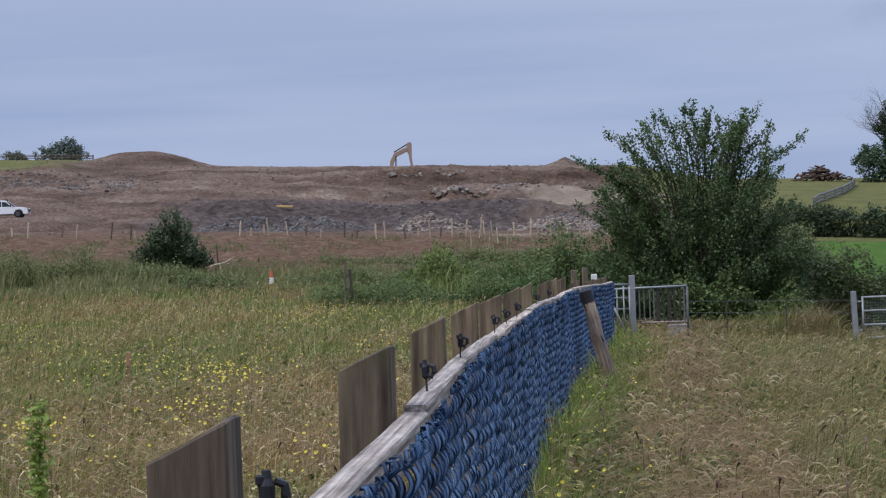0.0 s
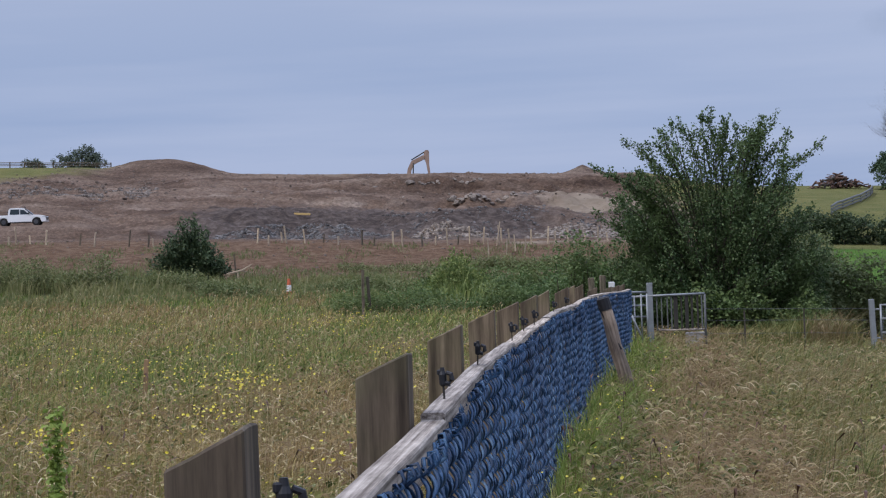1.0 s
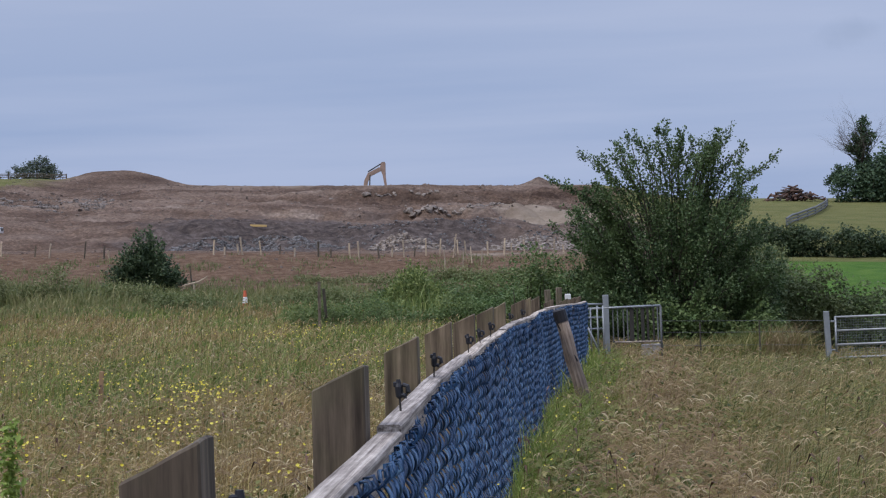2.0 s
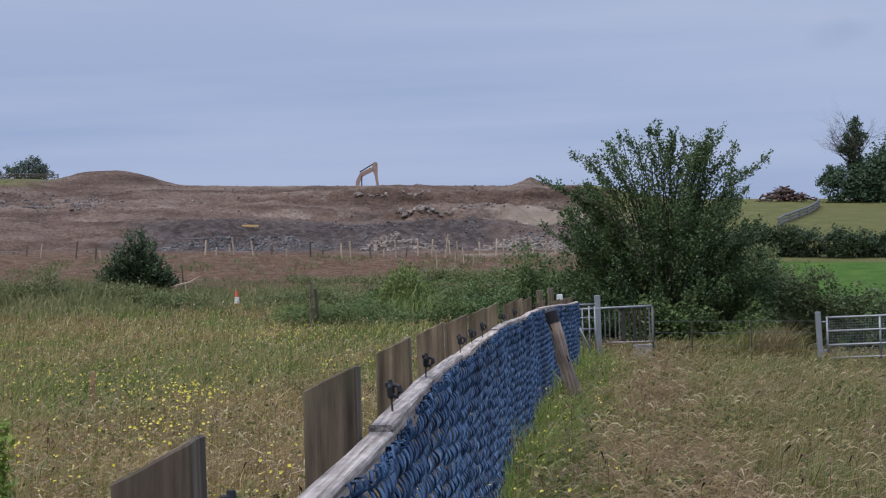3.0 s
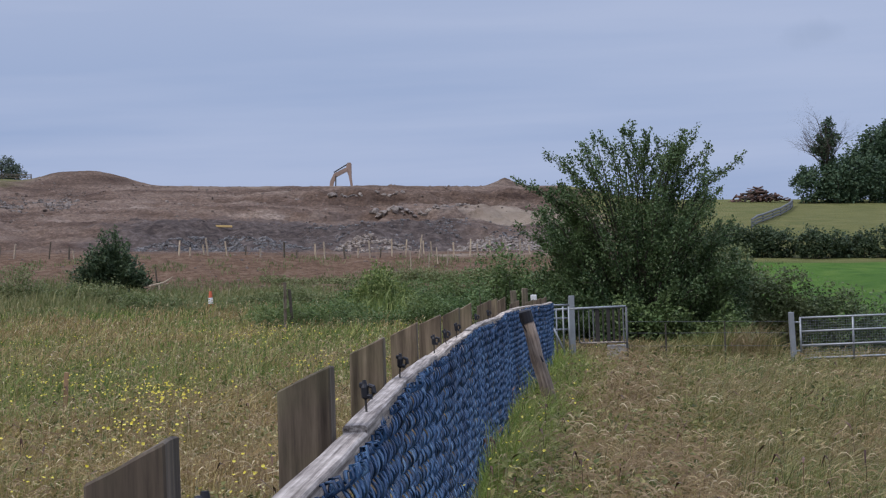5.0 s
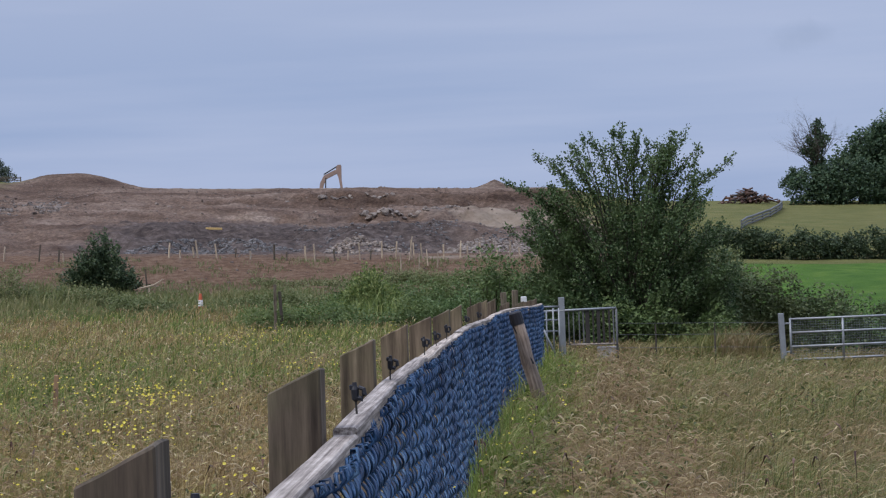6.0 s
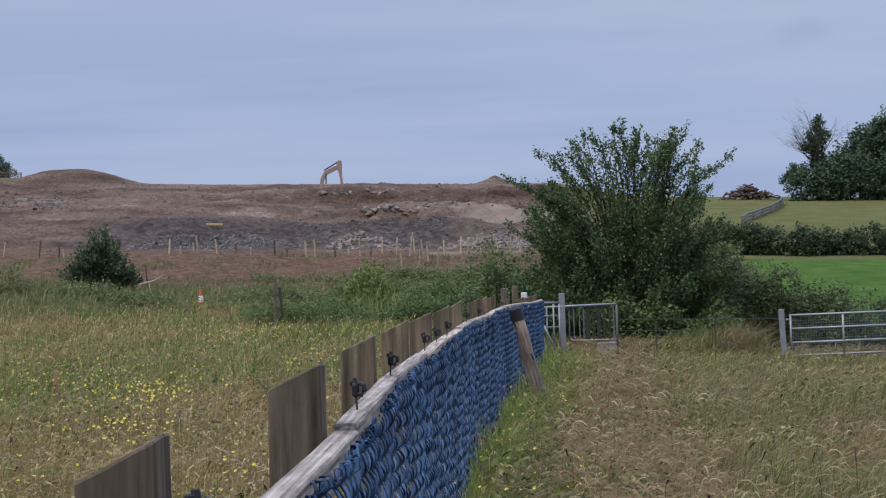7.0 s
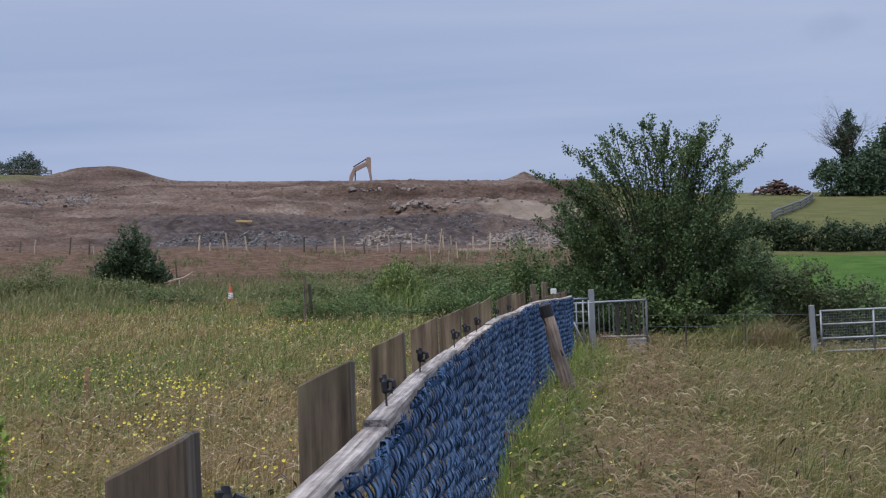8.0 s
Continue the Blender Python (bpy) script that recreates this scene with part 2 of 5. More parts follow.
M_STRAW = leafy("dry_straw_grass", [(0, (0.045, 0.052, 0.014)), (0.4, (0.15, 0.14, 0.042)), (0.75, (0.26, 0.2, 0.075)), (1, (0.48, 0.38, 0.17))], (0.125, 0.14, 0.034), 0.33, through_light=0.3, patch_b=(0.23, 0.15, 0.085))
M_SEED = leafy("seed_heads", [(0, (0.20, 0.115, 0.055)), (0.5, (0.36, 0.25, 0.115)), (0.85, (0.5, 0.39, 0.19)), (1, (0.7, 0.6, 0.38))], through_light=0.3)
M_SEEDDRY = leafy("dry_seed_heads", [(0, (0.18, 0.115, 0.05)), (0.5, (0.31, 0.215, 0.095)), (0.85, (0.46, 0.35, 0.17)), (1, (0.68, 0.55, 0.33))], (0.18, 0.16, 0.05), 0.3, through_light=0.3)
M_BROWN = leafy("brown_bent_grass", [(0, (0.07, 0.055, 0.016)), (0.3, (0.21, 0.14, 0.055)), (0.6, (0.35, 0.225, 0.095)), (0.85, (0.47, 0.33, 0.135)), (1, (0.68, 0.54, 0.24))], (0.18, 0.17, 0.045), 0.5, through_light=0.3)
M_LUSH = leafy("lush_fence_grass", [(0, (0.08, 0.115, 0.018)), (0.4, (0.19, 0.245, 0.045)), (0.75, (0.32, 0.36, 0.08)), (1, (0.58, 0.52, 0.22))], (0.13, 0.20, 0.034), 0.9, through_light=0.35)
M_PINK = leafy("pinkish_dry_grass", [(0, (0.07, 0.045, 0.018)), (0.4, (0.2, 0.125, 0.058)), (0.75, (0.31, 0.205, 0.1)), (1, (0.52, 0.4, 0.23))], through_light=0.3)
M_DULLGREEN = leafy("dull_green_grass", [(0, (0.045, 0.06, 0.014)), (0.4, (0.12, 0.14, 0.036)), (0.8, (0.21, 0.205, 0.06)), (1, (0.42, 0.36, 0.15))], through_light=0.3)
M_DOCK = leafy("brown_dock_seed", [(0, (0.05, 0.025, 0.018)), (1, (0.12, 0.06, 0.035))], through_light=0.0)
M_PETAL = leafy("yellow_petals", [(0, (0.62, 0.50, 0.04)), (1, (0.80, 0.70, 0.14))], through_light=0.25)
M_UMBEL = leafy("cream_umbels", [(0, (0.42, 0.36, 0.12)), (1, (0.6, 0.54, 0.28))], through_light=0.2)


def ground_material():
    m, n, l, b = material("ground_earth_and_grass", 0.95)
    b.inputs["Specular IOR Level"].default_value = 0.1
    soil = ramp(n, l, noise_node(n, l, 0.5, 6), [(0.35, (0.085, 0.075, 0.032)), (0.65, (0.15, 0.13, 0.06))])
    pasture = ramp(n, l, noise_node(n, l, 0.6, 6, stretch=(1, 0.35, 1)), [(0.3, (0.05, 0.118, 0.016)), (0.5, (0.075, 0.152, 0.022)), (0.7, (0.11, 0.185, 0.032))])
    hay = ramp(n, l, noise_node(n, l, 0.35, 6), [(0.3, (0.108, 0.12, 0.036)), (0.7, (0.182, 0.168, 0.062))])
    big, fine = noise_node(n, l, 0.13, 8, 0.66, stretch=(0.6, 0.8, 3)), noise_node(n, l, 2.4, 9, 0.75, stretch=(1, 1, 1.6))
    earth = ramp(n, l, big, [(0.34, (0.07, 0.045, 0.033)), (0.48, (0.142, 0.097, 0.071)), (0.58, (0.186, 0.134, 0.102)), (0.68, (0.27, 0.21, 0.165))])
    earth = mixed(n, l, 0.75, earth, ramp(n, l, fine, [(0.32, (0.4, 0.38, 0.36)), (0.5, (1.0, 1.0, 1.0)), (0.68, (2.0, 1.95, 1.92))]), "MULTIPLY")
    clay = ramp(n, l, noise_node(n, l, 1.3, 9, 0.75), [(0.3, (0.07, 0.04, 0.025)), (0.5, (0.15, 0.09, 0.055)), (0.7, (0.26, 0.18, 0.12))])
    rock = ramp(n, l, noise_node(n, l, 1.1, 9, 0.7), [(0.3, (0.036, 0.029, 0.027)), (0.5, (0.098, 0.076, 0.066)), (0.7, (0.205, 0.168, 0.147))])
    sand = ramp(n, l, noise_node(n, l, 0.5, 7), [(0.3, (0.23, 0.18, 0.13)), (0.7, (0.33, 0.265, 0.2))])
    c = mixed(n, l, attribute(n, "pasture"), soil, pasture)
    c = mixed(n, l, attribute(n, "hay"), c, hay)
    c = mixed(n, l, attribute(n, "earth"), c, earth)
    c = mixed(n, l, attribute(n, "clay"), c, clay)
    c = mixed(n, l, attribute(n, "rock"), c, rock)
    c = mixed(n, l, attribute(n, "sand"), c, sand)
    c = mixed(n, l, attribute(n, "sand_track"), c, sand)
    # mottled darkening multiplied over the masked ground
    dark = ramp(n, l, noise_node(n, l, 0.7, 9, 0.72), [(0.35, (0.5, 0.48, 0.47)), (0.55, (0.8, 0.78, 0.76)), (0.7, (1.1, 1.06, 1.04))])
    c = mixed(n, l, attribute(n, "darkened"), c, mixed(n, l, 1.0, c, dark, "MULTIPLY"))
    l.new(c, b.inputs["Base Color"])
    bump(n, l, b, noise_node(n, l, 1.8, 10, 0.7), 1.0, 0.5)
    return m


M_GROUND = ground_material()


# ---------------------------------------------------------------- mesh helpers
def fast_mesh(name, verts, loops, sizes, mat, smooth=False):
    """A mesh from arrays: vertices, corner indices and corners a face."""
    verts = np.asarray(verts, np.float32).reshape(-1, 3)
    loops, sizes = np.asarray(loops, np.int32).ravel(), np.asarray(sizes, np.int32).ravel()
    me = bpy.data.meshes.new(name)
    me.vertices.add(len(verts))
    me.vertices.foreach_set("co", verts.ravel())
    me.loops.add(len(loops))
    me.loops.foreach_set("vertex_index", loops)
    me.polygons.add(len(sizes))
    me.polygons.foreach_set("loop_start", np.concatenate([[0], np.cumsum(sizes)[:-1]]).astype(np.int32))
    me.polygons.foreach_set("use_smooth", np.full(len(sizes), smooth))
    me.materials.append(mat)
    me.update(calc_edges=True)
    me.validate()
    return me


def patterned(name, verts, faces, mat, smooth=False):
    """verts: (items, k, 3); faces: tuples of 0..k-1, the same for every item."""
    n, k, _ = verts.shape
    pattern = np.concatenate([np.array(f) for f in faces])
    loops = (np.arange(n)[:, None] * k + pattern[None, :]).ravel()
    return fast_mesh(name, verts, loops, np.tile([len(f) for f in faces], n), mat, smooth)


def part(name, data, mat, parent, label="", smooth=False):
    """Links a bmesh or a mesh as one object under a thing or a part."""
    if isinstance(data, bmesh.types.BMesh):
        me = bpy.data.meshes.new(name)
        data.to_mesh(me)
        data.free()
        me.materials.append(mat)
        for p in me.polygons:
            p.use_smooth = smooth
    else:
        me = data
    ob = new(name, me)
    ob.parent = parent
    if label:
        ob["label"] = label
    return ob


def thing(name, label, category, group="", kind="", at=None):
    ob = tagged(new(name), label, category, group, kind)
    if at is not None:
        ob.matrix_basis = at if isinstance(at, Matrix) else Matrix.Translation(at)
    return ob


def box(bm, x0, x1, y0, y1, z0, z1, m=None, bevel=0.0):
    vs = [bm.verts.new(Vector(c)) for c in ((x0, y0, z0), (x1, y0, z0), (x1, y1, z0), (x0, y1, z0), (x0, y0, z1), (x1, y0, z1), (x1, y1, z1), (x0, y1, z1))]
    fs = [bm.faces.new([vs[i] for i in f]) for f in ((3, 2, 1, 0), (4, 5, 6, 7), (0, 1, 5, 4), (1, 2, 6, 5), (2, 3, 7, 6), (3, 0, 4, 7))]
    if bevel:
        es = list({e for f in fs for e in f.edges})
        r = bmesh.ops.bevel(bm, geom=es, offset=bevel, segments=1, affect="EDGES")
        vs = list({v for f in r["faces"] for v in f.verts} | {v for v in vs if v.is_valid})
    if m is not None:
        for v in vs:
            v.co = m @ v.co
    return vs


def tube(bm, pts, radii, sides=6, cap=True):
    """A tapered tube through points."""
    rings = []
    pts = [Vector(p) for p in pts]
    for i, p in enumerate(pts):
        d = (pts[min(i + 1, len(pts) - 1)] - pts[max(i - 1, 0)]).normalized()
        a = d.cross(Vector((0.3, 0.2, 1)) if abs(d.z) < 0.9 else Vector((1, 0.1, 0))).normalized()
        b = d.cross(a)
        r = radii[i] if isinstance(radii, (list, tuple)) else radii
        rings.append([bm.verts.new(p + (a * math.cos(t) + b * math.sin(t)) * r) for t in (2 * math.pi * k / sides for k in range(sides))])
    for r0, r1 in zip(rings, rings[1:]):
        for k in range(sides):
            bm.faces.new((r0[k], r0[(k + 1) % sides], r1[(k + 1) % sides], r1[k]))
    if cap:
        bm.faces.new(rings[0][::-1])
        bm.faces.new(rings[-1])


def prism(bm, outline, y0, y1, bevel=0.0):
    """An outline in x and z, drawn out along y."""
    a = [bm.verts.new((x, y0, z)) for x, z in outline]
    b = [bm.verts.new((x, y1, z)) for x, z in outline]
    k = len(outline)
    fs = [bm.faces.new(a), bm.faces.new(b[::-1])]
    fs += [bm.faces.new((a[(i + 1) % k], a[i], b[i], b[(i + 1) % k])) for i in range(k)]
    bmesh.ops.recalc_face_normals(bm, faces=fs)
    if bevel:
        bmesh.ops.bevel(bm, geom=list({e for f in fs for e in f.edges}), offset=bevel, segments=2, affect="EDGES")


RNG = np.random.default_rng(7)


def smooth_step(a, b, x):
    t = np.clip((np.asarray(x, float) - a) / (b - a), 0, 1)
    return t * t * (3 - 2 * t)


def wave_noise(x, y, scale, seed):
    """Cheap rolling noise for arrays: a sum of turned sines, about -1 to 1."""
    r = np.random.default_rng(seed)
    out, amp, tot = np.zeros_like(np.asarray(x, float)), 1.0, 0.0
    for octave in range(4):
        for _ in range(3):
            a, ph = r.uniform(0, 2 * math.pi), r.uniform(0, 6.28)
            f = 2 * math.pi / scale * (2 ** octave) * r.uniform(0.7, 1.3)
            out = out + amp * np.sin((x * math.cos(a) + y * math.sin(a)) * f + ph + 1.3 * np.sin(f * 0.37 * (x * math.sin(a) - y * math.cos(a)) + ph))
            tot += amp * 0.6
        amp *= 0.55
    return out / tot


# ---------------------------------------------------------------- the lie of the land
PROFILE_Y = [-4000, 0, 95, 110, 125, 140, 150, 158, 165, 180, 202, 205, 209, 213, 218, 232, 237, 239.5, 246, 254, 258, 262.5, 270, 275, 278, 291, 300, 330, 400, 4000]
PROFILE_Z = [0, 0, 0, 0.25, 0.5, 1.0, 1.6, 2.7, 3.6, 4.2, 4.5, 5.2, 6.0, 7.2, 7.7, 8.2, 8.6, 9.9, 10.4, 10.8, 11.1, 13.1, 13.4, 13.7, 14.4, 15.1, 13.2, 12.0, 11, 11]
HILL_Y = [-4000, 60, 110, 150, 168, 190, 225, 240, 260, 300, 400, 4000]
HILL_Z = [0, 0, 0.9, 2.45, 3.6, 6.9, 9.6, 10.9, 12.0, 12.7, 12, 12]


def land(x, y):
    """Height of the ground."""
    x, y = np.asarray(x, float), np.asarray(y, float)
    sway = 2.6 * wave_noise(x, 0.3 * y, 34, 31) + 1.8 * wave_noise(x, y, 8, 32) + 0.7 * wave_noise(x, y, 2.6, 33)
    q = np.interp(y + sway * smooth_step(196, 212, y) * (1 - smooth_step(268, 284, y)), PROFILE_Y, PROFILE_Z)
    # the western half of the dig is one worn slope, the eastern half is benched
    worn = np.interp(y, [205, 222, 250, 280, 291], [5.2, 8.2, 11.2, 14.3, 15.1])
    west = (1 - smooth_step(-24, -8, x)) * smooth_step(216, 232, y) * (1 - smooth_step(272, 284, y))
    q = q * (1 - 0.75 * west) + worn * 0.75 * west
    h = np.interp(y, HILL_Y, HILL_Z)
    right = smooth_step(22, 34, x - 0.03 * (y - 170))
    z = q * (1 - right) + h * right
    z = z - 0.032 * np.clip(x, -70, 70) * smooth_step(85, 165, y)
    dip = np.clip(x - 2.5, 0, 12) * 0.06 * smooth_step(14, 38, y) * (1 - smooth_step(50, 85, y))
    z = z - dip
    z = z + 1.0 * smooth_step(44, 52, -x) * smooth_step(250, 285, y) * (1 - smooth_step(300, 320, y))
    dug = quarry(x, y)
    calm = (0.35 + 0.65 * smooth_step(192, 204, y)) * (1 - 0.75 * smooth_step(268, 284, y))
    z = z + dug * calm * (0.55 * wave_noise(x, y, 21, 1) + 0.28 * wave_noise(x, y, 6, 2) + 0.12 * wave_noise(x, y, 2.1, 3))
    z = z + (1 - dug) * 0.05 * wave_noise(x, y, 9, 4) * smooth_step(6, 20, np.hypot(x, y))
    # a level track for vehicles
    w = smooth_step(33, 38, -x) * np.exp(-((y - 210.5) / 4.5) ** 4)
    z = z * (1 - w) + 7.62 * w
    # spoil heaps on the crest
    z = z + 2.15 * np.exp(-(((x + 41.5) / 5.8) ** 2) ** 1.5 - ((y - 287) / 6) ** 2)
    z = z + 0.75 * np.exp(-(((x + 35) / 3.2) ** 2) - ((y - 288) / 5) ** 2)
    z = z + 1.15 * np.exp(-np.abs((x - 17.2) / 1.7) ** 1.5 - ((y - 286) / 3) ** 2)
    # a tip of broken stone below the dark face
    z = z + 1.0 * np.exp(-np.abs((x + 1.6) / 2.2) ** 1.5 - ((y - 206) / 2.4) ** 2) + 0.9 * np.exp(-np.abs((x - 12.5) / 3.0) ** 2 - ((y - 206) / 2.6) ** 2)
    return z


def quarry(x, y):
    """1 where the ground is dug open."""
    edge = 2.5 * wave_noise(x, y, 18, 9)
    left = 1 - smooth_step(-4, 4, -(x + 47 + 0.5 * (285 - y)) + edge) * smooth_step(200, 230, y)
    return smooth_step(136, 143, y + edge) * (1 - smooth_step(310, 330, y)) * (1 - smooth_step(20, 25, x - 0.03 * (y - 170) + edge)) * left


def build_ground():
    xs = np.concatenate([-np.geomspace(3000, 92, 14), np.arange(-90, 90.1, 0.55), np.geomspace(92, 3000, 14)])
    ys = np.concatenate([-np.geomspace(3000, 12, 14), np.arange(-10, 92, 1.3), np.arange(92, 302, 0.55), np.geomspace(303, 4000, 22)])
    gx, gy = np.meshgrid(xs, ys)
    gz = land(gx, gy)
    nx, ny = len(xs), len(ys)
    i = (np.arange(ny - 1)[:, None] * nx + np.arange(nx - 1)[None, :]).ravel()
    quads = np.stack([i, i + 1, i + nx + 1, i + nx], 1)
    me = fast_mesh("ground", np.stack([gx, gy, gz], -1), quads, np.full(len(quads), 4), M_GROUND, True)
    dug = quarry(gx, gy)
    n1 = wave_noise(gx, gy, 14, 21)
    n2 = wave_noise(gx, gy, 5, 22)
    low = gy + 5 * n1
    fields = {
        "earth": dug,
        "clay": dug * (1 - smooth_step(172, 186, low)),
        "rock": dug * np.clip(smooth_step(196, 201, low) * (1 - smooth_step(220, 226, low)) * smooth_step(-31, -25, gx + 3 * n2) * (1 - 0.6 * smooth_step(5, 12, gx))
                      + 0.55 * smooth_step(222, 228, low) * (1 - smooth_step(233, 238, low)) * smooth_step(-22, -10, gx + 4 * n2), 0, 1),
        "sand": dug * smooth_step(7.0, 11.5, gx + 1.8 * n2 - 0.25 * (gy - 234)) * smooth_step(220, 227, gy + 1.6 * n2) * (1 - smooth_step(243, 248, gy + 2 * n2)) + 0.55 * dug * smooth_step(277, 281, gy + 2 * n1) * smooth_step(-30, -20, gx + 3 * n1) * (1 - smooth_step(4, 12, gx)),
        "sand_track": dug * 0.85 * smooth_step(2, 5, gx) * (1 - smooth_step(13, 17, gx)) * np.exp(-((gy - 171 + 2 * n2) / 4) ** 2),
        # darker colour on the upper scarp, the lower face and the crest heaps
        "darkened": dug * np.clip(smooth_step(-14, -4, gx + 3 * n2) * smooth_step(255, 258, gy + n2) * (1 - smooth_step(263, 268, gy + n2))
                      + 0.7 * smooth_step(208, 211, gy + n2) * (1 - smooth_step(217, 222, gy + 2 * n2)) * smooth_step(-30, -24, gx + 3 * n2) * (1 - smooth_step(6, 10, gx))
                      + np.exp(-((gx - 17.2) / 3.2) ** 2 - ((gy - 285) / 5) ** 2) + 0.6 * np.exp(-((gx + 40) / 9) ** 2 - ((gy - 284) / 6) ** 2), 0, 1),
        "pasture": smooth_step(17, 20, gx - 0.03 * (gy - 110) + n2) * smooth_step(88, 92, gy) * (1 - smooth_step(160, 163, gy + 1.0 * n1)) + (gx > 8.5) * smooth_step(51, 54, gy) * (1 - smooth_step(88, 92, gy)),
        "hay": np.clip(smooth_step(20, 24, gx) * smooth_step(160, 163, gy + 1.0 * n1) + smooth_step(225, 240, gy) * (gx < -40), 0, 1),
    }
    for key, v in fields.items():
        me.attributes.new(key, "FLOAT", "POINT").data.foreach_set("value", v.astype(np.float32).ravel())
    return tagged(new("ground", me), "rolling ground of meadow, pasture and open brown quarry earth", "ground", kind="structure")


build_ground()
# ---------------------------------------------------------------- the fence
FENCE_Y = [-6.9, -4.4, -1.95, 0.5, 2.95, 5.4, 8.05, 10.5, 13.0, 15.5, 18.0, 20.5, 23.0, 25.5, 28.0, 30.5, 33.0, 36.0]
FENCE_X = [-0.96, -0.78, -0.6, -0.44, -0.29, -0.13, 0.01, 0.19, 0.37, 0.58, 0.78, 1.07, 1.27, 1.52, 1.85, 2.22, 2.52, 2.85]
RAIL_TOP = 1.252


def fence_x(y):
    return float(np.interp(y, FENCE_Y, FENCE_X))


def rail_z(y):
    return RAIL_TOP - 0.05 * float(smooth_step(26, 36, y))


def fence_post(width, depth, height, slope, seed):
    r = random.Random(seed)
    bm = bmesh.new()
    vs = box(bm, -width, 0, 0, depth, -0.4, height)
    bmesh.ops.subdivide_edges(bm, edges=bm.edges[:], cuts=2, use_grid_fill=True)
    for v in bm.verts:
        if v.co.z > height - 0.01:
            v.co.z -= slope * (-v.co.x / width) + r.uniform(0, 0.004)
        v.co.x += r.uniform(-0.002, 0.002)
    bmesh.ops.bevel(bm, geom=[e for e in bm.edges if e.calc_face_angle(0) > 1.0], offset=0.004, segments=1, affect="EDGES")
    return bm


def build_fence():
    fence = thing("fence", "weathered grey post-and-rail fence clad in blue chain-link mesh", "fence", at=(0, 0, 0))
    r = random.Random(3)
    widths = [0.13, 0.135, 0.13, 0.13, 0.117, 0.14, 0.132, 0.134]
    for i, (x, y) in enumerate(zip(FENCE_X, FENCE_Y)):
        w = widths[i] if i < 8 else r.uniform(0.125, 0.14)
        top = rail_z(y) + (0.168 if y < 27 else 0.09) + (r.uniform(-0.015, 0.015) if i > 6 else 0)
        ob = part("post", fence_post(w, 0.13, top, 0.06, i), M_POST, fence, "dark weathered post with a sloping top")
        ob.matrix_basis = pose(x - 0.022, y, 0, 0, r.uniform(-0.3, 0.3), -4 + r.uniform(-1, 1))
    # top rails, each two bays long, butted at the posts
    cuts = [-6.9, -4.4, 0.5, 5.52, 10.55, 15.6, 20.6, 25.6, 30.6, 36.0]
    for i, (a, b) in enumerate(zip(cuts, cuts[1:])):
        bm = bmesh.new()
        steps = 14
        rings = []
        lift = (0.0, 0.0, -0.014, 0.004, -0.004, 0.003, -0.003, 0.004, 0.0)[i]
        lie = pose(fence_x(a), a, RAIL_TOP, 0, 0, -math.degrees(math.atan2(fence_x(b) - fence_x(a), b - a)))
        back = lie.inverted()
        for k in range(steps + 1):
            y = a + 0.003 + (b - a - 0.006) * k / steps
            x, z = fence_x(y) + 0.004, rail_z(y) + lift + r.uniform(-0.002, 0.002)
            w = 0.066 + r.uniform(-0.002, 0.002)
            sec = [(0, -0.09), (w, -0.09), (w, -0.006), (w - 0.006, 0), (0.006, 0.001), (0, -0.005)]
            rings.append([bm.verts.new(back @ Vector((x + sx, y, z + sz))) for sx, sz in sec])
        for p, q in zip(rings, rings[1:]):
            for k in range(6):
                bm.faces.new((p[k], p[(k + 1) % 6], q[(k + 1) % 6], q[k]))
        bm.faces.new(rings[0])
        bm.faces.new(rings[-1][::-1])
        bmesh.ops.recalc_face_normals(bm, faces=bm.faces[:])
        part("rail", bm, M_RAIL, fence, "silver-grey worn timber top rail").matrix_basis = lie
    # screw-in ring insulators for an electric wire
    for y, dz in ((2.92, 0), (6.09, 0), (8.2, 0.002), (11.0, 0), (12.5, -0.008), (13.9, 0), (17.4, 0), (19.3, 0)):
        ins = new("insulator")
        ins.parent = fence
        ins["label"] = "black plastic ring insulator"
        ins.matrix_basis = pose(fence_x(y) + 0.034, y, rail_z(y) + dz, r.uniform(-4, 4), r.uniform(-5, 5), r.uniform(-30, 30))
        bm = bmesh.new()
        tube(bm, [(0, 0, -0.01), (0, 0, 0.05)], 0.0035, 6)
        part("screw", bm, M_TRACK, ins, "dark steel screw shank")
        bm = bmesh.new()
        tube(bm, [(0, 0, 0.04), (0, 0, 0.046), (0, 0, 0.074), (0, 0, 0.084), (0, 0, 0.096)], [0.006, 0.011, 0.012, 0.008, 0.006], 10)
        part("body", bm, M_BLACK, ins)
        bm = bmesh.new()
        tube(bm, [(0.004, 0, 0.05), (0.018, 0, 0.046), (0.028, 0, 0.058), (0.026, 0, 0.074), (0.012, 0, 0.08)], [0.008, 0.009, 0.0085, 0.007, 0.006], 7)
        part("ring", bm, M_BLACK, ins)
        bm = bmesh.new()
        box(bm, -0.016, 0.006, -0.006, 0.006, 0.074, 0.09, bevel=0.003)
        part("tab", bm, M_BLACK, ins)
    # chain-link: upright zigzag wires that hook into one another, each strand bowing outwards
    pitch, half, wire = 0.048, 0.066, 0.0049
    verts, loops, sizes, base = [], [], [], 0
    y, i, sides = -6.8, 0, 5
    while y < 35.3:
        near = 1 < y < 16
        sub = 6 if near else 4
        z = rail_z(y)
        top = z - 0.052 + 0.010 * math.sin(y * 0.9)
        nseg = 17
        shift = r.uniform(-0.003, 0.003)
        k = np.arange(nseg * sub + 1)
        ph = k / sub + (i % 2)
        tri = np.abs((ph % 2) - 1) * 2 - 1
        zz = top - k / sub * half
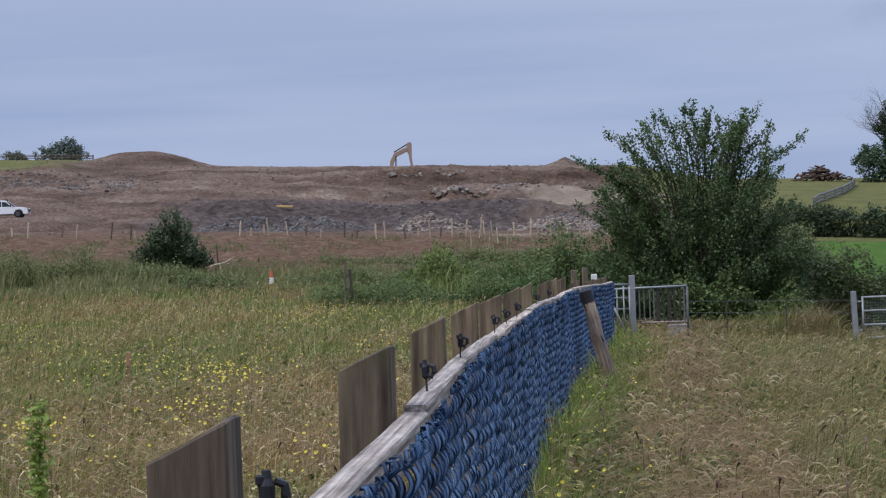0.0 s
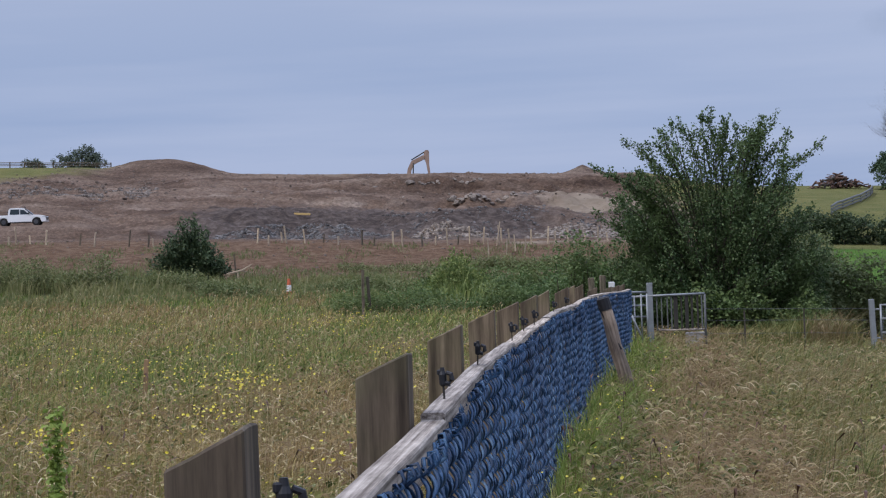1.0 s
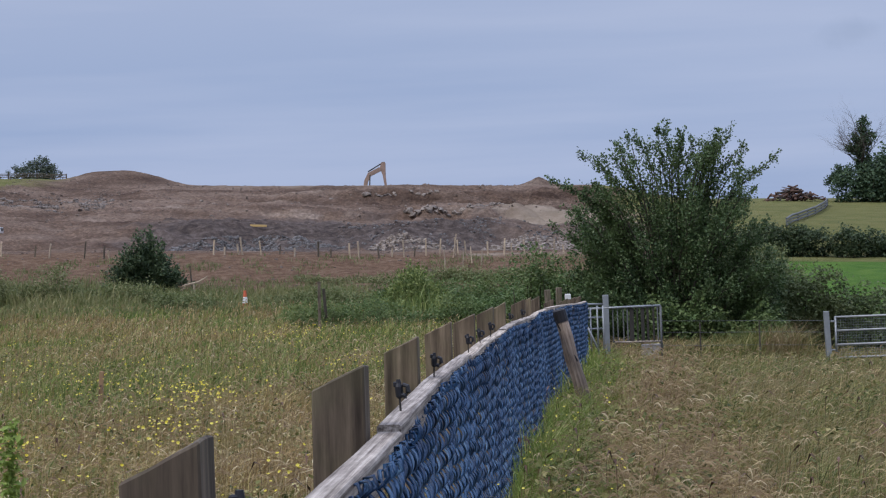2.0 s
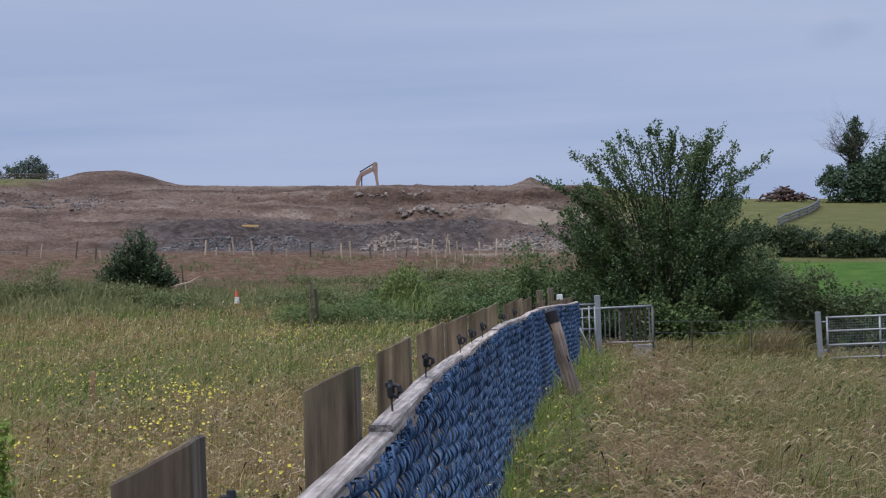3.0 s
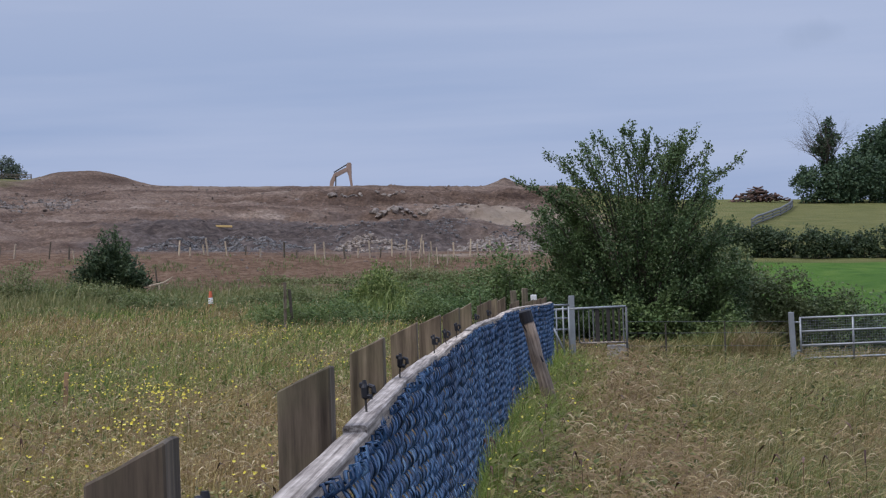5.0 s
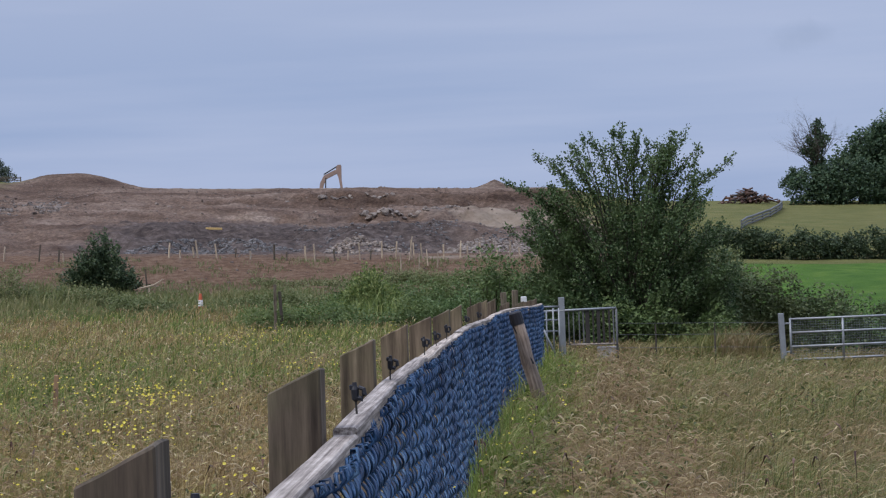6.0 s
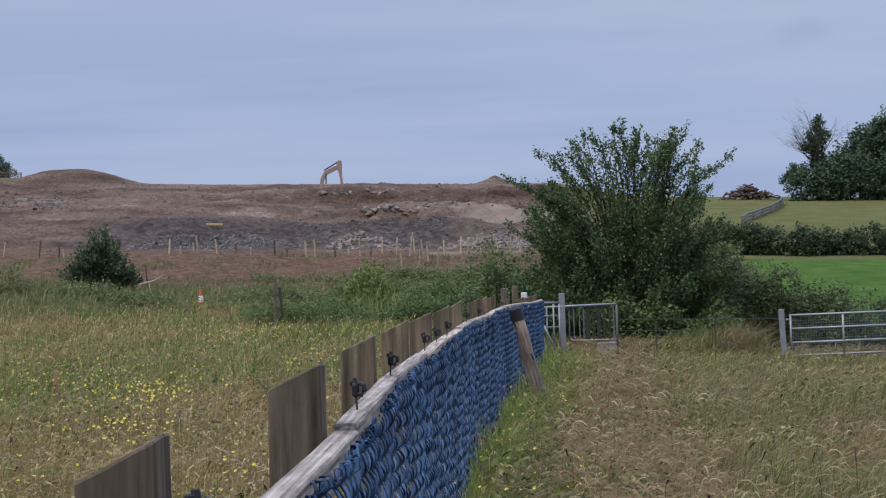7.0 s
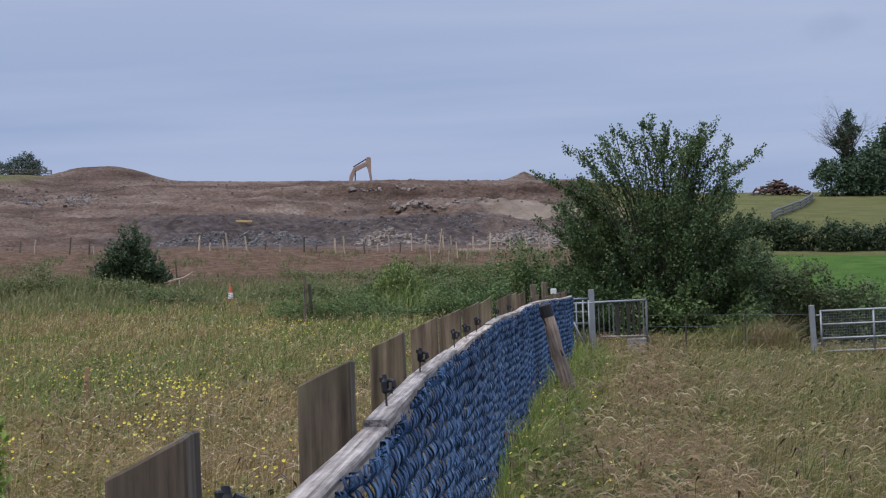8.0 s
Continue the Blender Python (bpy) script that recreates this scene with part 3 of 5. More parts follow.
        yy = y + tri * 0.026 + r.uniform(-0.004, 0.004)
        bulge = 0.014 * np.sin(y * 1.9 + zz * 4) + 0.012 * np.sin(y * 5.3 - zz * 9)
        bow = np.abs(np.sin(k / sub * math.pi))
        xx = np.interp(yy, FENCE_Y, FENCE_X) + 0.078 + bulge + (0.016 + r.uniform(-0.003, 0.003)) * bow + shift
        line = np.stack([xx, yy, zz], 1)
        # knuckled end hooked over the top row
        up = r.uniform(0.35, 1.35)
        out = r.uniform(0.010, 0.022)
        end = np.stack([line[0] + [-0.006, r.uniform(-0.02, 0.02), 0.004 * up], line[0] + [-0.008, r.uniform(-0.008, 0.01), 0.026 * up],
                        line[0] + [out * 0.6, 0.004, 0.030 * up], line[0] + [out, 0.0, 0.014 * up]])
        line = np.concatenate([end, line])
        d = np.gradient(line, axis=0)
        d /= np.linalg.norm(d, axis=1)[:, None]
        a = np.cross(d, [1.0, 0.05, 0.02])
        a /= np.linalg.norm(a, axis=1)[:, None]
        b = np.cross(d, a)
        w = wire * (1 if near else 1.15)
        ring = np.stack([line + w * (a * math.cos(t) + b * math.sin(t)) for t in np.arange(sides) * 2 * math.pi / sides], 1)
        verts.append(ring.reshape(-1, 3))
        n = len(line)
        j = (np.arange(n - 1)[:, None] * sides + np.arange(sides)[None, :])
        jn = (np.arange(n - 1)[:, None] * sides + (np.arange(sides)[None, :] + 1) % sides)
        loops.append((np.stack([j, jn, jn + sides, j + sides], -1) + base).reshape(-1))
        sizes.append(np.full((n - 1) * sides, 4))
        base += n * sides
        y += pitch
        i += 1
    me = fast_mesh("mesh_netting", np.concatenate(verts), np.concatenate(loops), np.concatenate(sizes), M_NET, True)
    net = part("mesh_netting", me, M_NET, fence, "blue plastic-coated chain-link mesh with hooked top edge")
    net["kind"] = "stuff"


build_fence()


def build_leaning_post():
    p = thing("leaning_post", "round weathered timber post with black cap, leaning beside the fence", "post", at=pose(1.97, 25.0, 0.07, 0, -13.5, 0))
    bm = bmesh.new()
    tube(bm, [(0, 0, -0.4), (0.012, 0, 0.3), (-0.008, 0, 0.6), (0.006, 0, 0.85), (0, 0, 1.12)], [0.088, 0.084, 0.08, 0.08, 0.073], 12)
    part("pole", bm, M_LEAN, p, smooth=True)
    bm = bmesh.new()
    tube(bm, [(0, 0, 1.05), (0, 0, 1.19), (0, 0, 1.21)], [0.081, 0.08, 0.06], 12)
    part("cap", bm, M_BLACK, p, "black rubber cap")
    bm = bmesh.new()
    tube(bm, [(-0.075, -0.04, 1.1), (-0.02, -0.05, 0.85), (0.05, -0.06, 0.55)], 0.012, 6)
    part("strap", bm, M_BLACK, p, "black strap hanging from the cap")


build_leaning_post()


# ---------------------------------------------------------------- gates
def bar(name, a, b, radius, mat, parent, label="", sides=8):
    bm = bmesh.new()
    tube(bm, [a, b], radius, sides)
    return part(name, bm, mat, parent, label, True)


def square_post(name, x, y, z0, z1, half, mat, parent, label="", lean=0.0):
    bm = bmesh.new()
    box(bm, -half, half, -half, half, 0, z1 - z0, bevel=0.006)
    ob = part(name, bm, mat, parent, label)
    ob.matrix_basis = pose(x, y, z0, 0, lean, 0)
    return ob


def build_kissing_gate():
    g = thing("kissing_gate", "galvanised steel kissing gate with dull upright bars", "gate", at=(0, 0, 0))
    base = -0.15
    square_post("gate_post", 3.61, 40.0, base, 1.26, 0.055, M_STEEL, g, "bright galvanised square post")
    square_post("hanging_post", 2.83, 39.2, base, 1.24, 0.05, M_OLD, g, "timber post")
    bm = bmesh.new()
    box(bm, -0.055, 0.055, -0.055, 0.055, 0, 0.11, bevel=0.012)
    part("cap", bm, M_WHITECAP, g, "white post cap").matrix_basis = pose(2.83, 39.2, 1.2)
    for z in (1.085, 0.83, 0.615):
        bar("side_rail", (3.10, 39.6, z + 0.01), (3.58, 40, z), 0.019, M_STEEL, g)
    for x, top in ((3.29, 1.02), (3.42, 1.06), (3.53, 1.06)):
        bar("side_bar", (x, 39.75, 0.0), (x, 39.75, top), 0.016, M_STEEL, g)
    bar("hinge_pole", (3.04, 39.3, -0.1), (3.04, 39.3, 1.16), 0.016, M_STEEL, g)
    bar("strut", (3.08, 39.3, 0.92), (3.38, 39.1, 0.20), 0.021, M_STEEL, g, "slanting galvanised strut")
    bar("top_rail", (3.20, 39.95, 1.0), (4.66, 40, 1.02), 0.024, M_STEEL, g, "galvanised top rail")
    bar("bottom_rail", (3.76, 40, 0.345), (4.68, 40, 0.335), 0.019, M_RAIL, g, "pale bottom rail")
    bar("end_bar", (4.66, 40, 0.0), (4.66, 40, 1.01), 0.022, M_DULLSTEEL, g)
    for x, w in ((3.74, 0.012), (3.83, 0.011), (3.94, 0.012), (4.02, 0.014), (4.10, 0.042), (4.21, 0.016), (4.31, 0.034), (4.41, 0.022), (4.52, 0.018), (4.60, 0.014)):
        bm = bmesh.new()
        box(bm, x - w, x + w, 39.99, 40.01, 0.34, 0.995, bevel=0.004)
        part("upright_bar", bm, M_TRACK if w > 0.015 else M_DULLSTEEL, g)
    step = thing("gate_step", "weathered pale concrete block under the gate end", "block", at=pose(4.50, 40.12, -0.3, 0, 0, 2))
    bm = bmesh.new()
    box(bm, -0.19, 0.19, -0.08, 0.25, 0, 0.58, bevel=0.02)
    part("block", bm, M_CONCRETE, step)


build_kissing_gate()


def build_field_gate():
    g = thing("field_gate", "galvanised tubular field gate filled with fine wire mesh", "gate", at=(7.89, 40.0, -0.35))
    square_post("gate_post", 0, 0, -0.2, 1.15, 0.05, M_STEEL, g, "square galvanised post", lean=-2)
    for z in (1.03, 0.77, 0.50, 0.25):
        bar("rail", (0.13, 0, z), (3.6, 0, z + 0.02), 0.022, M_STEEL, g)
    for x in (0.13, 1.15, 2.3, 3.6):
        bar("stile", (x, 0, 0.2), (x, 0, 1.05), 0.022, M_STEEL, g)
    bar("hinge", (0.0, 0, 0.95), (0.14, 0, 0.95), 0.018, M_STEEL, g)
    bar("hinge", (0.0, 0, 0.4), (0.14, 0, 0.4), 0.018, M_STEEL, g)
    bm = bmesh.new()
    for k in range(68):
        x = 0.18 + 0.05 * k
        tube(bm, [(x, 0.02, 0.25), (x, 0.02, 1.03)], 0.0022, 3, False)
    for k in range(16):
        tube(bm, [(0.13, 0.022, 0.27 + 0.05 * k), (3.6, 0.022, 0.29 + 0.05 * k)], 0.0022, 3, False)
    part("wire_mesh", bm, M_STEEL, g, "fine welded wire mesh")


build_field_gate()


# ---------------------------------------------------------------- foliage
def leaf_cloud(name, centres, spread, per, size, mat, seed, flat=0.75):
    """Many small folded leaves scattered round clump centres. spread: (n, 3) or a number."""
    r = np.random.default_rng(seed)
    c = np.repeat(np.asarray(centres, float), per, axis=0)
    s = np.repeat(np.broadcast_to(np.asarray(spread, float), (len(centres), 3)), per, axis=0)
    p = c + r.normal(0, 1, c.shape) * s * 0.55
    n = len(p)
    w = r.normal(0, 0.55, (n, 3)) + [0, -0.15, flat]      # leaves face the sky more or less
    w /= np.linalg.norm(w, axis=1)[:, None]
    d = np.cross(w, r.normal(0, 1, (n, 3)))
    d /= np.linalg.norm(d, axis=1)[:, None]
    u = np.cross(w, d)
    ln = size * r.uniform(0.6, 1.4, (n, 1))
    tip, root = p + d * ln * 0.5, p - d * ln * 0.5
    l1, l2 = p + u * ln * 0.32 + w * ln * 0.12, p - u * ln * 0.32 + w * ln * 0.12
    v = np.stack([root, l1, tip, l2], 1)
    return patterned(name, v, [(0, 1, 2), (0, 2, 3)], mat)


def on_blobs(blobs, n, seed, inner=0.55):
    """Points in the outer shells of ellipsoids (x, y, z, rx, ry, rz)."""
    r = np.random.default_rng(seed)
    b = np.asarray(blobs, float)
    weight = (b[:, 3] * b[:, 5])
    pick = r.choice(len(b), n, p=weight / weight.sum())
    d = r.normal(0, 1, (n, 3))
    d /= np.linalg.norm(d, axis=1)[:, None]
    rad = r.uniform(inner, 1.0, (n, 1)) * (1 + 0.1 * r.normal(0, 1, (n, 1)))
    return b[pick, :3] + d * rad * b[pick, 3:]


def grow(bm, start, way, length, radius, r, depth, tips, droop=0.0):
    """A wandering limb with side limbs; collects the points along its finer wood."""
    pts, rad, p, d = [Vector(start)], [radius], Vector(start), Vector(way).normalized()
    steps = 5
    for k in range(steps):
        d = (d + Vector((r.gauss(0, 0.16), r.gauss(0, 0.16), r.gauss(0.05 - droop, 0.1)))).normalized()
        p = p + d * length / steps
        pts.append(p.copy())
        rad.append(radius * (1 - 0.8 * (k + 1) / steps))
        if depth > 0 and k >= 1:
            for _ in range(2 if depth > 1 else 3):
                side = (d + Vector((r.gauss(0, 0.75), r.gauss(0, 0.75), r.gauss(0.1, 0.45)))).normalized()
                grow(bm, p, side, length * r.uniform(0.35, 0.6), rad[-1] * 0.6, r, depth - 1, tips, droop)
        if depth <= 1:
            tips.append(tuple(p))
    tube(bm, pts, rad, 5 if radius > 0.03 else 3, False)


def twig_leaves(name, twigs, per, size, mat, seed, fluff=0.05):
    """Leaves set along twigs, which are pairs of points."""
    r = np.random.default_rng(seed)
    tw = np.repeat(np.asarray(twigs, float), per, axis=0)
    n = len(tw)
    f = r.random((n, 1)) ** 0.8
    along = tw[:, 1] - tw[:, 0]
    along /= np.linalg.norm(along, axis=1)[:, None]
    p = tw[:, 0] + (tw[:, 1] - tw[:, 0]) * f + r.normal(0, 1, (n, 3)) * fluff * (1.25 - 0.6 * f)
    d = along * 0.7 + r.normal(0, 0.6, (n, 3))
    d /= np.linalg.norm(d, axis=1)[:, None]
    w = r.normal(0, 0.55, (n, 3)) + [0, -0.3, 0.8]
    u = np.cross(w, d)
    u /= np.linalg.norm(u, axis=1)[:, None]
    w = np.cross(d, u)
    ln = size * r.uniform(0.6, 1.4, (n, 1))
    v = np.stack([p, p + d * ln * 0.55 + u * ln * 0.34 + w * ln * 0.1, p + d * ln, p + d * ln * 0.55 - u * ln * 0.34 + w * ln * 0.1], 1)
    return patterned(name, v, [(0, 1, 2), (0, 2, 3)], mat)


def bough(bm, root, end, r, radius, arch=0.25):
    """A limb that rises from its root and leans out to its end; gives points along it."""
    root, end = Vector(root), Vector(end)
    mid = root.lerp(end, 0.5) + Vector((-(end.x - root.x) * arch, -(end.y - root.y) * arch, (end - root).length * 0.10))
    pts = []
    for k in range(8):
        f = k / 7
        p = root * (1 - f) ** 2 + mid * 2 * f * (1 - f) + end * f * f
        pts.append(p + Vector((r.gauss(0, 0.03), r.gauss(0, 0.03), r.gauss(0, 0.02))) * min(1, 3 * f))
    tube(bm, pts, [radius * (1 - 0.85 * k / 7) for k in range(8)], 5, False)
    return pts


def build_hawthorn():
    t = thing("hawthorn_tree", "bushy dark green hawthorn with spiky shoots beside the gate", "tree", at=(5.75, 46.0, -0.3))
    r = random.Random(11)
    bm = bmesh.new()
    zs = [0.3, 1.1, 2.0, 2.6, 3.1, 3.55, 4.15, 4.68, 5.05, 5.25]
    left = [1.7, 2.0, 2.05, 2.15, 2.2, 2.1, 1.75, 1.45, 0.8, 0.4]
    right = [1.9, 2.1, 2.3, 2.2, 1.9, 1.87, 1.84, 1.6, 1.3, 0.4]
    ends = []
    for k in range(150):
        z = 0.5 + 4.3 * r.random() ** 0.95
        f = r.uniform(-1, 1)
        if z > 3.7 and r.random() < 0.12:
            continue
        x = f * float(np.interp(z, zs, right if f > 0 else left)) * 0.9
        ends.append((x, r.choice((-1, -1, 1)) * r.uniform(0.25, 1) * 1.7 * math.sqrt(max(0.05, 1 - f * f)) * min(1, (5.6 - z) / 2), z))
    for k in range(96):
        z = r.uniform(0.7, 3.6)
        ends.append((r.uniform(-2.25, -1.2) if k % 3 else r.uniform(1.3, 2.2), r.uniform(-1.2, 0.6), z if k % 3 else r.uniform(0.6, 2.2)))
    # the boughs that stand clear of the crown
    clear = [(-2.6, -0.3, 4.0), (-2.35, -0.2, 3.85), (-2.6, 0.2, 3.0), (-2.3, 0.0, 2.75), (-1.95, 0.0, 4.55), (-1.6, -0.3, 4.3), (-1.3, -0.3, 4.4), (-0.75, 0.0, 4.85), (-0.35, -0.2, 5.0), (-0.1, 0.1, 5.05),
             (0.2, -0.3, 4.9), (0.45, 0.0, 4.75), (0.8, 0.0, 4.65), (1.2, 0.1, 4.9), (1.4, -0.2, 4.6), (2.1, 0.0, 4.3), (1.75, 0.2, 4.1)]
    twigs, fine = [], []
    for k, e in enumerate(ends + clear):
        lone = k >= len(ends)
        low = (e[0] * 0.12 + r.gauss(0, 0.12), e[1] * 0.12, 0.0)
        if lone:
            low = (e[0] * 0.45, e[1] * 0.45, e[2] - 1.25)
        pts = bough(bm, low, e, r, 0.022 if lone else r.uniform(0.03, 0.055), 0.25 if e[2] > 3 else 0.05)
        way = (pts[-1] - pts[-3]).normalized()
        out = Vector((e[0] * 0.28, e[1] * 0.2 - 0.1, 0.12))
        for j in range(14 if lone else 16):
            f = (0.25 + 0.75 * j / 13) if lone else (0.4 + 0.6 * (j / 15) ** 0.85)
            q = f * 7
            a = pts[min(7, int(q))].lerp(pts[min(7, int(q) + 1)], q - int(q))
            side = Vector((r.gauss(0, 0.65), r.gauss(0, 0.6) - 0.15, r.gauss(0.15, 0.45)))
            b = a + (way * 0.8 + out + side * (0.6 if lone else 1.0)).normalized() * r.uniform(0.16, 0.42) * (0.8 if lone else 1.2) * (1.2 - 0.45 * f)
            (fine if lone else twigs).append((tuple(a), tuple(b)))
            if j % 3 == 0:
                tube(bm, [a, b], [0.008, 0.003], 3, False)
        # small upright shoots at the end of each bough
        for _ in range(2):
            a = pts[-1]
            b = a + (way + Vector((r.gauss(0, 0.3), r.gauss(0, 0.2), r.uniform(-0.1, 0.5)))).normalized() * r.uniform(0.12, 0.38 if e[2] > 3.5 else 0.3)
            fine.append((tuple(a), tuple(b)))
    part("trunk", bm, M_BARK, t)
    part("crown", twig_leaves("crown", twigs, 26, 0.060, M_HAWTHORN, 8, 0.08), M_HAWTHORN, t)
    part("shoot_foliage", twig_leaves("shoot_foliage", fine, 20, 0.062, M_HAWTHORN, 9, 0.045), M_HAWTHORN, t, "spiky leafy shoots")["kind"] = "stuff"
    # shaded leaves deep in the crown
    body = on_blobs([(-0.1, 0.5, 2.3, 1.5, 1.0, 1.7), (0.4, 0.5, 3.2, 1.0, 0.8, 1.1), (0, 0.3, 1.1, 1.7, 1.1, 0.9), (1.1, 0.4, 1.6, 0.9, 0.8, 1.2), (-1.2, 0.3, 1.7, 0.8, 0.8, 1.3)], 420, 5, 0.1)
    part("inner_leaves", leaf_cloud("inner_leaves", body, (0.22, 0.2, 0.18), 30, 0.075, M_HAWTHORN, 10), M_HAWTHORN, t)["kind"] = "stuff"


build_hawthorn()


def hedge(name, label, category, blobs, clumps, spread, per, leaf, mat, seed, kind="", group=""):
    """A hedge or scrub mass: stems inside and leaves in clumps."""
    t = thing(name, label, category, group, kind, at=(0, 0, 0))
    r = random.Random(seed)
    bm = bmesh.new()
    for b in blobs:
        g = float(land(b[0], b[1]))
        for _ in range(4):
            x, y = b[0] + r.uniform(-0.4, 0.4) * b[3], b[1] + r.uniform(-0.4, 0.4) * b[4]
            tube(bm, [(x, y, g - 0.1), (x + r.uniform(-0.2, 0.2) * b[3], y, b[2] + 0.5 * b[5])], [0.012 * b[5] + 0.015, 0.008], 3, False)
    part("stems", bm, M_BARK, t)["kind"] = "stuff"
    part("leaves", leaf_cloud("leaves", on_blobs(blobs, clumps, seed), spread, per, leaf, mat, seed + 1), mat, t)
    return t


def row_of_blobs(x0, y0, x1, y1, n, w, h, seed, vary=0.3):
    r = random.Random(seed)
    out = []
    for k in range(n):
        f = (k + 0.5) / n
        x, y = x0 + (x1 - x0) * f + r.uniform(-0.3, 0.3) * w, y0 + (y1 - y0) * f + r.uniform(-0.3, 0.3) * w
        hh = h * r.uniform(1 - vary, 1 + vary)
        out.append((x, y, float(land(x, y)) + hh * 0.45, w * r.uniform(0.8, 1.2), w * 0.8, hh * 0.58))
    return out


hedge("hedge", "low tangled green hedge behind the gates", "hedge", row_of_blobs(6.8, 47.5, 12.4, 49, 9, 0.8, 1.6, 31) + [(7.9, 48, 0.9, 0.9, 0.8, 1.2), (8.7, 48.2, 0.7, 0.9, 0.8, 1.1)], 1250, (0.2, 0.2, 0.17), 26, 0.085, M_HEDGE, 32)
hedge("hedge", "straggling undergrowth along the fence end", "hedge", row_of_blobs(2.2, 47, 4.9, 46.8, 7, 0.6, 1.9, 33), 420, (0.18, 0.18, 0.16), 24, 0.08, M_BRAMBLE, 34)
hedge("hedge", "light green brambles tangled round the hawthorn foot", "hedge", row_of_blobs(4.9, 44.4, 7.4, 44.6, 6, 0.55, 1.0, 133, 0.4), 260, (0.2, 0.2, 0.16), 24, 0.085, M_BRAMBLE, 134)
hedge("hedge", "light yellow-green bushes at the pasture edge", "hedge", [(16.6, 104, 1.5, 1.3, 1, 1.5), (17.6, 104.5, 1.7, 1.2, 1, 1.4), (18.6, 105, 1.1, 1.0, 0.9, 1.0), (15.6, 104, 1.6, 1.2, 1, 1.7)], 260, (0.4, 0.4, 0.35), 24, 0.15, M_SCRUB, 136)
hedge("bramble_thicket", "fresh green bramble thicket at the meadow edge", "bramble", row_of_blobs(-3.9, 74, 4.2, 70, 14, 1.1, 0.85, 35, 0.5), 900, (0.36, 0.36, 0.2), 26, 0.09, M_BRAMBLE, 36)
hedge("bramble_thicket", "tall green weeds and bramble beside the bank", "bramble", row_of_blobs(-1.5, 93, 6.5, 90, 13, 1.2, 1.35, 37, 0.5), 1000, (0.42, 0.42, 0.3), 24, 0.11, M_BRAMBLE, 38)
hedge("rough_scrub", "rough grey-green weeds below the earth bank", "scrub", row_of_blobs(-36, 127, -20.5, 125, 18, 1.5, 1.9, 39, 0.4) + row_of_blobs(-20, 125, -13, 124, 8, 1.2, 1.0, 139, 0.4), 1200, (0.5, 0.5, 0.4), 24, 0.14, M_SCRUB, 40)
hedge("rough_scrub", "green weeds and brambles spreading up the bank", "scrub", row_of_blobs(1.5, 150, 13, 146, 12, 1.5, 0.9, 241, 0.5) + row_of_blobs(-9, 152, 1, 148, 7, 1.3, 0.45, 243, 0.5), 700, (0.45, 0.45, 0.25), 24, 0.14, M_SCRUB, 242)
hedge("rough_scrub", "straggling weeds on the earth bank", "scrub", row_of_blobs(-8.2, 116, 12, 112, 19, 1.5, 0.8, 41, 0.4) + row_of_blobs(-14, 116, -11.2, 116, 3, 1.3, 0.8, 141, 0.4), 1000, (0.4, 0.4, 0.3), 24, 0.13, M_SCRUB, 42)


def build_dark_shrub():
    x0, y0 = -17.4, 134.0
    t = thing("dark_shrub", "dark green spreading shrub standing before the quarry", "shrub", at=(x0, y0, float(land(x0, y0))))
    r = random.Random(44)
    bm = bmesh.new()
    twigs = []
    for k in range(70):
        f = r.uniform(-1, 1)
        top = float(np.interp(f, [-1, -0.5, -0.1, 0.25, 0.5, 1], [1.3, 2.9, 4.4, 4.2, 2.8, 1.2])) * r.uniform(0.5, 1.0)
        pts = bough(bm, (f * 0.5, r.uniform(-0.3, 0.3), 0), (f * 2.35, r.uniform(-1.3, 1.0), top), r, 0.05, 0.2)
        way = (pts[-1] - pts[-3]).normalized()
        for j in range(11):
            a = pts[1 + int(6 * j / 10)]
            b = a + (way + Vector((r.gauss(0, 0.5), r.gauss(0, 0.5), r.gauss(0.35, 0.3)))).normalized() * r.uniform(0.3, 0.75)
            twigs.append((tuple(a), tuple(b)))
    part("stems", bm, M_BARK, t)["kind"] = "stuff"
    part("leaves", twig_leaves("leaves", twigs, 26, 0.17, M_GORSE, 45, 0.12), M_GORSE, t)


build_dark_shrub()
hedge("hedgerow", "trimmed dark green hedgerow between pasture and hayfield", "hedge", row_of_blobs(20, 167, 33.2, 168, 13, 1.3, 2.5, 45, 0.2) + row_of_blobs(33.8, 167, 58, 169, 24, 1.3, 2.1, 145, 0.2), 1700, (0.38, 0.38, 0.33), 24, 0.24, M_HEDGEROW, 46)


# ---------------------------------------------------------------- stock wire between the gates
def build_wire_fence():
    w = thing("wire_fence", "thin stock wires on slim posts between the gates", "fence", at=(0, 0, 0))
    for x in (5.45, 6.6):
        bm = bmesh.new()
        tube(bm, [(x, 40.3, -0.5), (x, 40.3, 0.66)], [0.018, 0.016], 8)
        part("post", bm, M_BARK, w)
    for z in (0.25, 0.5, 0.72):
        bm = bmesh.new()
        tube(bm, [(4.68, 40.2, z), (5.45, 40.25, z - 0.03), (6.6, 40.25, z - 0.06), (7.8, 40.1, z - 0.1)], 0.0035, 4)
        part("wire", bm, M_DULLSTEEL, w)


build_wire_fence()
